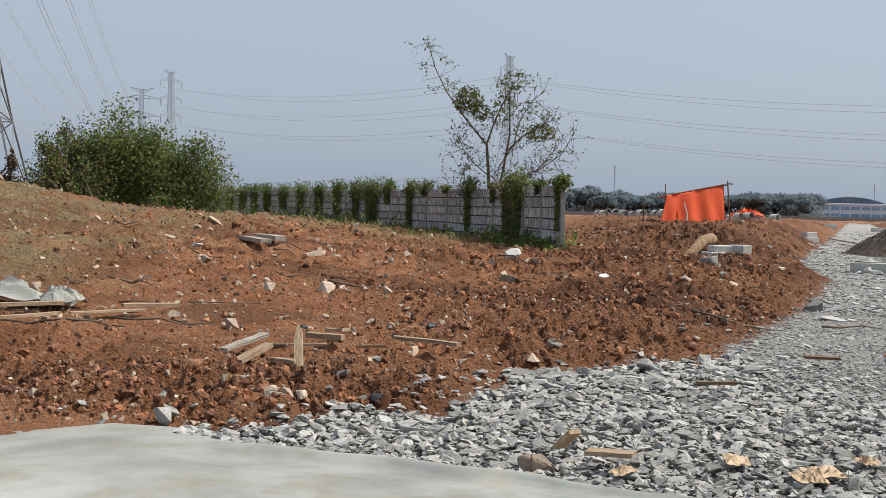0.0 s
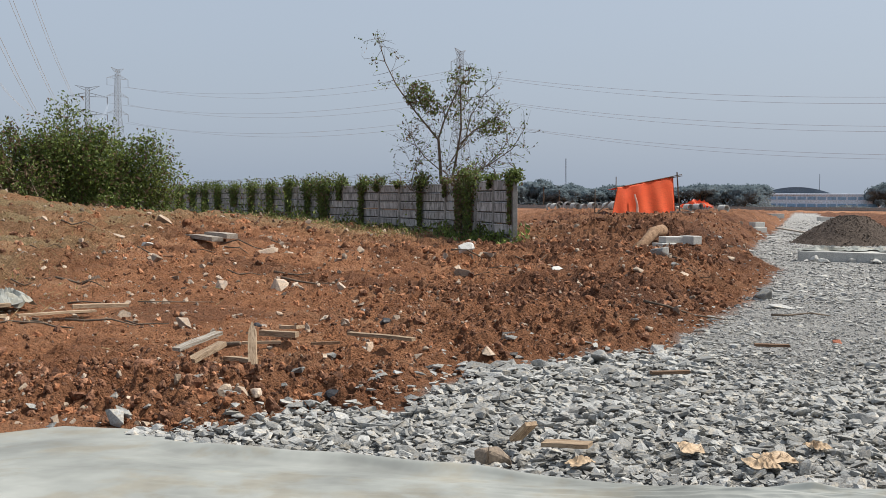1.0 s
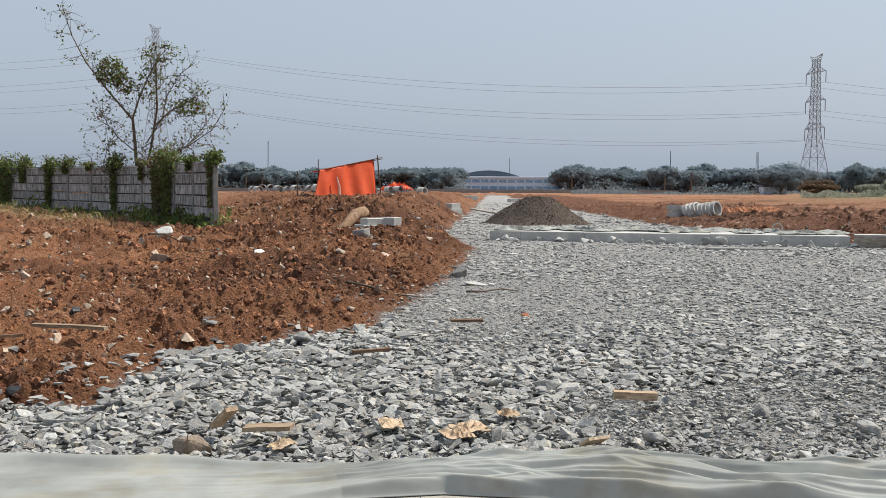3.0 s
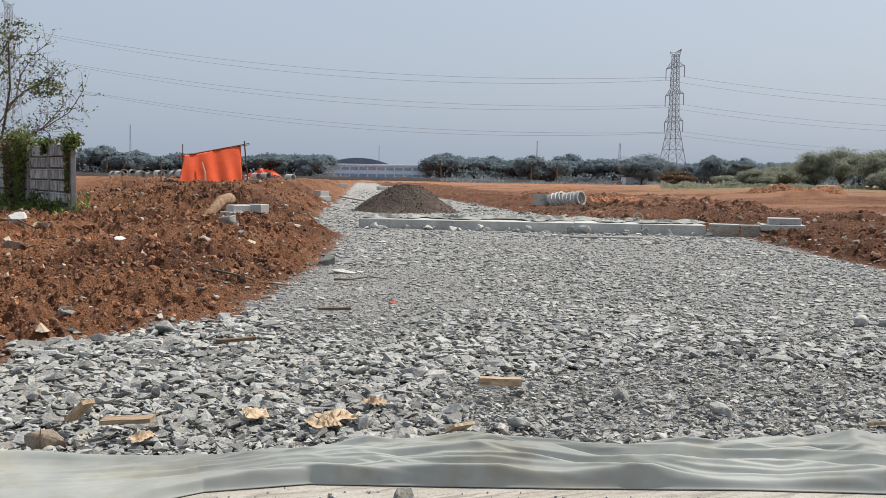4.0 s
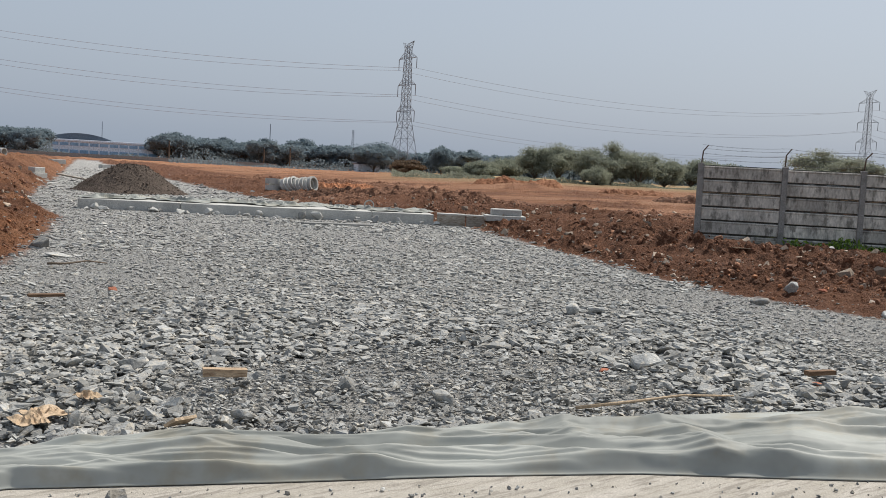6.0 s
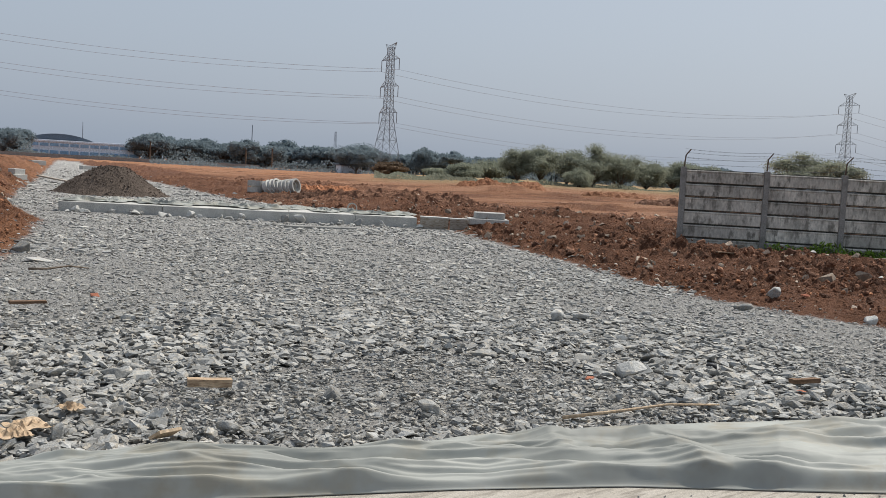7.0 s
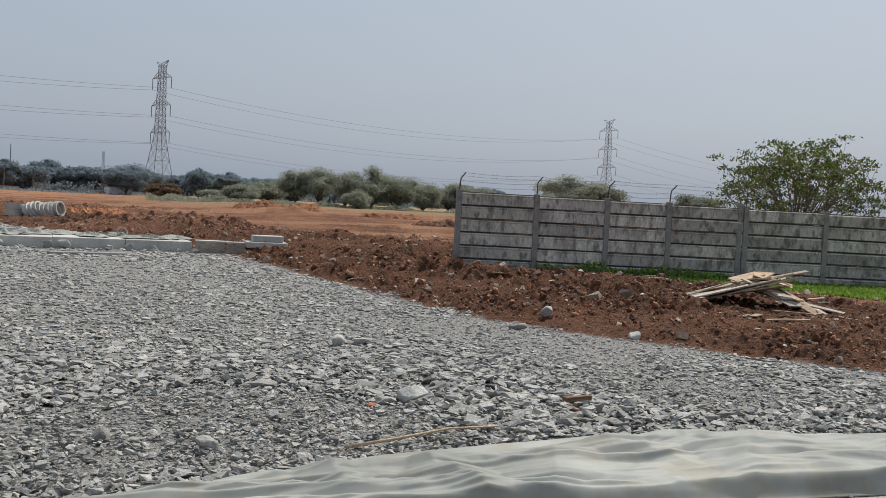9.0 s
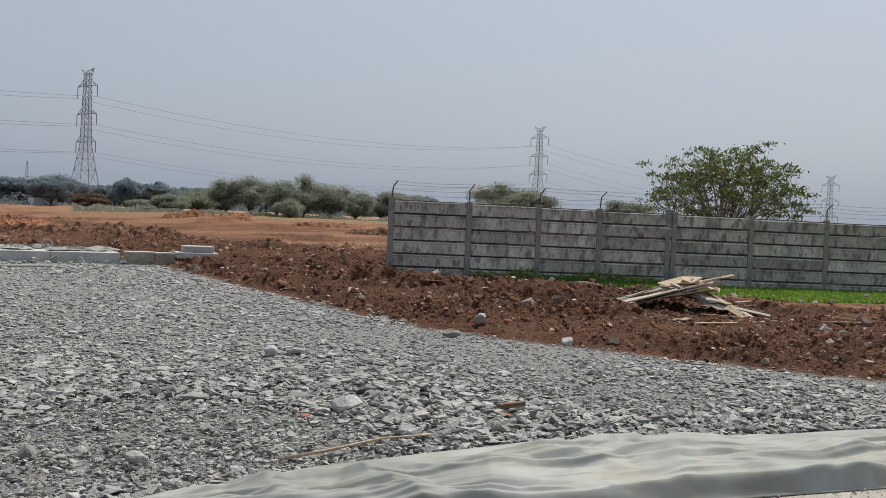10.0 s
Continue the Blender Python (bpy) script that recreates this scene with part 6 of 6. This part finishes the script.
def lawn():
    rng = np.random.default_rng(56)
    n = 26000
    s, f = rng.uniform(2.0, 22.0, n), rng.uniform(-0.1, 6.5, n)
    ok = f < 0.35 + np.clip(s - 6.0, 0, 4.5) * 1.05 + 0.4 * vnoise(s, f, 57)
    s, f = s[ok], f[ok]
    x, y = WR0[0] + s * 0.677 - f * 0.737, WR0[1] - s * 0.737 - f * 0.677
    P = np.stack([x, y, ground_height(x, y) + 0.03], -1)
    return tagged(new("grass", leaf_mesh("grass", P, 0.085, rng, [M_GRASS], None, -1.5, 2.0)), "short bright green grass before the concrete fence", "grass", kind="stuff")


lawn()


# ---- woods and single trees in the distance ----
def far_tree(radii, trunk, seed, mat, leaves=620, size=0.9, flat=False, core=0.82):
    rng = np.random.default_rng(seed)
    thing = empty("tree", (0, 0, 0))
    bm, tips = bmesh.new(), []
    tube(bm, [(0, 0, -0.5), (0.1, 0, trunk * 0.6), (0, 0.1, trunk + radii[2] * 0.5)], 0.028 * (trunk + radii[2] * 2), 0.1, 6)
    c = ball(rng, 24, 0.35) * np.array(radii) * 0.75
    if flat:
        c[:, 2] = np.abs(c[:, 2]) * 0.8
    c[:, 2] += trunk + radii[2]
    for ci in c[:12]:
        tube(bm, [(0, 0, trunk * 0.8), tuple(Vector((0, 0, trunk)).lerp(Vector(ci), 0.5)), tuple(ci)], 0.12, 0.04, 4)
    part("trunk", bm, M_BARK, thing)
    grow_by = rng.uniform(0.3, 0.46, len(c))
    pts = np.concatenate([ci + ball(rng, leaves // 24, core * 0.8) * np.array(radii) * w * 1.12 for ci, w in zip(c, grow_by)])
    shell = leaf_mesh("crown", pts, size, rng, [mat], None, 0.0, 1.1)
    bm = bmesh.new()
    bm.from_mesh(shell)
    bpy.data.meshes.remove(shell)
    for ci, w in zip(c, grow_by):
        made = bmesh.ops.create_icosphere(bm, subdivisions=2, radius=core)["verts"]
        for q in made:
            swell = w * (1 + 0.3 * noise.noise(q.co * 2.2 + Vector(ci)))
            q.co = Vector([ci[m] + q.co[m] * radii[m] * swell for m in range(3)])
    me = bpy.data.meshes.new("crown")
    bm.to_mesh(me)
    bm.free()
    me.materials.append(mat)
    o = new("crown", me)
    o.parent = thing
    return thing


rng_t = np.random.default_rng(77)
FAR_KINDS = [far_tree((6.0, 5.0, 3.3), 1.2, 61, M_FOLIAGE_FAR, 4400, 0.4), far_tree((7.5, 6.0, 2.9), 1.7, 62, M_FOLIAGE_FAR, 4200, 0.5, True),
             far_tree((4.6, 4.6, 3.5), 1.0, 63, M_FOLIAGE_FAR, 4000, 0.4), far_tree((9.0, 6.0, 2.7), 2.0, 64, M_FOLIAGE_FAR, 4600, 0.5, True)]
slots = []
b = -6.0
while b > -58:
    slots.append((b + rng_t.uniform(-0.2, 0.2), rng_t.uniform(400, 470)))
    b -= rng_t.uniform(0.24, 0.46)
for k, (bearing, dist) in enumerate(slots):
    if -25.6 < bearing < -19.4:
        dist = 480 + 8 * (k % 3)
        if -25.2 < bearing < -19.7:
            continue
    at = polar(bearing, dist, -0.4)
    s = rng_t.uniform(1.1, 1.55)
    m = pose(*at, 0, 0, rng_t.uniform(0, 360)) @ Matrix.Diagonal((s, s, s * rng_t.uniform(0.85, 1.1), 1))
    if k < 4:
        t = FAR_KINDS[k]
        t.matrix_basis = m
    else:
        src = FAR_KINDS[int(rng_t.integers(4))]
        t = copy_thing(src, Matrix.Identity(4))
        t.matrix_basis = m
    tagged(t, "dark green broad-crowned tree in the hazy distance", "tree", "far row of trees")


def undergrowth(name, b0, b1, dist, depth, h, n, size, mat, label, seed):
    rng = np.random.default_rng(seed)
    a, r = np.radians(rng.uniform(b0, b1, n)), dist + depth * rng.random(n)
    x, y = -np.sin(a) * r, np.cos(a) * r
    top = h * (0.35 + 0.9 * vnoise(np.degrees(a) * 1.5 + 50, r * 0.02, seed))
    z = (0.8 if dist < 200 else -0.4) + rng.random(n) * top
    return tagged(new(name, leaf_mesh(name, np.stack([x, y, z], -1), size, rng, [mat], None, 0.0, 1.3)), label, "woods", kind="stuff")


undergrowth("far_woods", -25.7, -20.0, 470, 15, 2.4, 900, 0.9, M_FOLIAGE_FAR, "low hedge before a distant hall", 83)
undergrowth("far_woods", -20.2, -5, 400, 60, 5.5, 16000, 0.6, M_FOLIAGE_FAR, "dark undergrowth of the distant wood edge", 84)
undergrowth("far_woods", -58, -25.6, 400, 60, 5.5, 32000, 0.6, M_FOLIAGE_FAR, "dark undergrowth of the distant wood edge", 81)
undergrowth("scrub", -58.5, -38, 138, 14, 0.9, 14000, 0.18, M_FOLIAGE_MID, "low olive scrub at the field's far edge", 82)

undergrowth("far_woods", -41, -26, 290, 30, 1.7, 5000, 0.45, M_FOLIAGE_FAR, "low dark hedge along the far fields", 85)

MID = [(-37.0, 290, (8.0, 7.0, 4.4), 0.3, M_FOLIAGE_FAR), (-40.7, 175, (2.3, 2.0, 1.7), 1.4, M_FOLIAGE_FAR), (-42.3, 240, (4.2, 3.2, 1.0), 3.6, M_FOLIAGE_FAR), (-38.9, 165, (3.4, 3.0, 1.1), 0.3, M_LEAF_DRY),
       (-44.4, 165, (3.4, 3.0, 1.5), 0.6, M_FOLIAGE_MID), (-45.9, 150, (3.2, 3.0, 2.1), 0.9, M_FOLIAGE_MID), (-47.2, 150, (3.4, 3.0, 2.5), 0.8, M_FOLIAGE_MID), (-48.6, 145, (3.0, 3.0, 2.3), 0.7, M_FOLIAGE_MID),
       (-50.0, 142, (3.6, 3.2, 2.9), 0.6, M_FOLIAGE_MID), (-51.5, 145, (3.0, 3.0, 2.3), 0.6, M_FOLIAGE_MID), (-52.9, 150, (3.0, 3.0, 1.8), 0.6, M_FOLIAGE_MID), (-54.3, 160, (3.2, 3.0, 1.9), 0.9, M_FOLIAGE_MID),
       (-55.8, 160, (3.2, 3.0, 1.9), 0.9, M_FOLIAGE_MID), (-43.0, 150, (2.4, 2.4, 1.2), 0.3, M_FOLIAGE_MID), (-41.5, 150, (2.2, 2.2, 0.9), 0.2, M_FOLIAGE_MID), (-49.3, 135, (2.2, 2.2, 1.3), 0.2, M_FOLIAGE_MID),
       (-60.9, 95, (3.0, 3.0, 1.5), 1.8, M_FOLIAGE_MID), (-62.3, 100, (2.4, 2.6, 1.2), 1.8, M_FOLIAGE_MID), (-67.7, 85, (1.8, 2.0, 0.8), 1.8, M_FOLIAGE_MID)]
for k, (bearing, dist, radii, trunk, mat) in enumerate(MID):
    wide = 1.3 if mat is M_FOLIAGE_MID else 1.0
    radii = (radii[0] * wide, radii[1] * wide, radii[2] * (1.05 if mat is M_FOLIAGE_MID else 1.0))
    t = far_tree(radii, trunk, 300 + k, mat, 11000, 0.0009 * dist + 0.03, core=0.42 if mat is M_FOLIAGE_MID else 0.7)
    t.matrix_basis = pose(*polar(bearing, dist, 0.8 if dist > 120 else 0.6), 0, 0, 0)
    tagged(t, "brown dry thicket at the field's far edge" if mat is M_LEAF_DRY else "olive-green bushy tree at the field's far edge" if mat is M_FOLIAGE_MID else "dark round-crowned tree beyond the field", "tree")


def palm(bearing, dist, h, seed):
    rng = np.random.default_rng(seed)
    thing = tagged(empty("palm_tree", polar(bearing, dist, -0.3)), "tall thin palm tree above the distant trees", "palm", "far palms")
    bm = bmesh.new()
    tube(bm, [(0, 0, 0), (0.2, 0, h * 0.5), (0.1, 0, h)], 0.3, 0.2, 6)
    part("trunk", bm, M_BARK, thing)
    bm = bmesh.new()
    for k in range(16):
        a, e = k * 2.4, rng.uniform(-0.2, 0.9)
        d = Vector((math.cos(a) * math.cos(e), math.sin(a) * math.cos(e), math.sin(e)))
        p = Vector((0.1, 0, h))
        pts = [p + d * L - Vector((0, 0, 0.13 * L * L)) for L in (0, 0.9, 1.8, 2.7)]
        side = d.cross(Vector((0, 0, 1))).normalized()
        for q0, q1, w0, w1 in zip(pts, pts[1:], (0.1, 0.42, 0.34), (0.42, 0.34, 0.06)):
            bm.faces.new([bm.verts.new(v) for v in (q0 - side * w0, q1 - side * w1 - Vector((0, 0, 0.2)), q1, q0)])
            bm.faces.new([bm.verts.new(v) for v in (q0, q1, q1 + side * w1 - Vector((0, 0, 0.2)), q0 + side * w0)])
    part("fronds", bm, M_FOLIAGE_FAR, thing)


for k, (bearing, h) in enumerate(((-8.15, 9.0), (-9.0, 8.2), (-31.0, 8.6), (-32.4, 8.2), (-26.0, 8.0))):
    palm(bearing, 395, h, 90 + k)


# ---- far building, far fence, masts ----
def hall():
    at = polar(-22.5, 500, 0.2)
    thing = tagged(empty("hall_building", at, 67.0 - 90), "long white and blue hall with dark arched roof", "building")
    part("wall", box((46, 26, 4.6), (0, 0, 2.3), bevel=0.05), M_WHITE, thing)
    part("roof", box((47, 27, 0.7), (0, 0, 4.95), bevel=0.1), M_WHITE, thing)
    for k in range(12):
        w = part("window", box((3.2, 0.25, 1.0), (-21 + k * 3.8, -13.08, 3.7)), M_BLUE, thing)
    for k in range(12):
        part("window", box((3.2, 0.25, 1.3), (-21 + k * 3.8, -13.08, 1.2)), M_BLUE, thing)
    bm = bmesh.new()
    n = 18
    front, back = [], []
    for y, row in ((-9, front), (9, back)):
        for k in range(n + 1):
            t = k / n * 2 - 1
            row.append(bm.verts.new((-8 + t * 13.5, y, 5.3 + 2.2 * (1 - t * t))))
        row.append(bm.verts.new((5.5, y, 5.2)))
        row.append(bm.verts.new((-21.5, y, 5.2)))
    m = len(front)
    for k in range(m):
        bm.faces.new((front[k], front[(k + 1) % m], back[(k + 1) % m], back[k]))
    bm.faces.new(front[::-1])
    bm.faces.new(back)
    bmesh.ops.recalc_face_normals(bm, faces=bm.faces)
    part("arched_roof", bm, M_ROOF, thing, "dark arched roof")
    thing.scale = (1.1, 1, 1.32)
    small = tagged(empty("shed", polar(-36.6, 300, 0.2), 60), "low white shed before distant trees", "building")
    part("wall", box((13, 6, 2.4), (0, 0, 1.2)), M_WHITE, small)
    part("roof", box((14, 7, 0.5), (0, 0, 2.65), bevel=0.1), M_ROOF, small)


hall()


def far_fence():
    thing = tagged(new("far_fence"), "long low grey fence across the far fields", "fence", kind="structure")
    pts = [polar(b, 330, 0) for b in np.arange(-3, -33, -1.25)]
    for p, q in zip(pts, pts[1:]):
        d = math.hypot(q[0] - p[0], q[1] - p[1])
        m = part("panel", box((d, 0.15, 2.5), ((p[0] + q[0]) / 2, (p[1] + q[1]) / 2, 0.1), Matrix.Rotation(math.atan2(q[1] - p[1], q[0] - p[0]), 3, "Z")), M_POST, thing)


far_fence()


def mast(bearing, dist, h, label, w=0.45):
    thing = tagged(empty("radio_mast", polar(bearing, dist, 0.8)), label, "mast")
    bm = bmesh.new()
    legs = [Vector((math.cos(k * math.tau / 3), math.sin(k * math.tau / 3), 0)) for k in range(3)]
    n = 14
    for k in range(n):
        z0, z1 = h * k / n, h * (k + 1) / n
        w0, w1 = w * (1 - 0.6 * k / n), w * (1 - 0.6 * (k + 1) / n)
        for i in range(3):
            a0, b1 = legs[i] * w0 + Vector((0, 0, z0)), legs[(i + 1) % 3] * w1 + Vector((0, 0, z1))
            bar(bm, a0, legs[i] * w1 + Vector((0, 0, z1)), 0.06)
            bar(bm, a0, b1, 0.035)
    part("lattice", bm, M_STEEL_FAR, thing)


mast(-9.36, 450, 20.5, "slim radio mast above the distant trees")
mast(-35.8, 420, 15.5, "slim lattice mast above the distant trees", 0.9)
mast(-31.3, 460, 17.5, "faint slim radio mast in the haze", 0.25)
mast(-22.6, 520, 16.0, "faint slim radio mast in the haze", 0.2)

# ---- pylon close by on the left, with its line running off ----
NEAR = polar(24.95, 112, 1.2)
FAR_T = polar(16.3, 520, 1.0)
HEAD = math.degrees(math.atan2(FAR_T[1] - NEAR[1], FAR_T[0] - NEAR[0]))
pylon(NEAR, 46.0, HEAD, "dark steel lattice pylon beside the field", M_STEEL, half=4.6, thick=0.13)
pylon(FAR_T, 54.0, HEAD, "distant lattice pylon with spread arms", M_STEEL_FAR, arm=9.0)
ca, sa = math.cos(radians(HEAD)), math.sin(radians(HEAD))
for level, drop in enumerate(ARMS):
    for side in (1, -1):
        p0 = (NEAR[0] - sa * side * 6, NEAR[1] + ca * side * 6, NEAR[2] + 46.0 - drop - 3.5)
        p1 = (FAR_T[0] - sa * side * 9, FAR_T[1] + ca * side * 9, FAR_T[2] + 54.0 - drop - 3.5)
        conductor(p0, p1, 17.0, 0.035, "thin overhead power cable running off from the near pylon")
        conductor((p0[0] + 0.5, p0[1], p0[2]), (p1[0] + 0.5, p1[1], p1[2]), 17.2, 0.035, "thin overhead power cable running off from the near pylon")
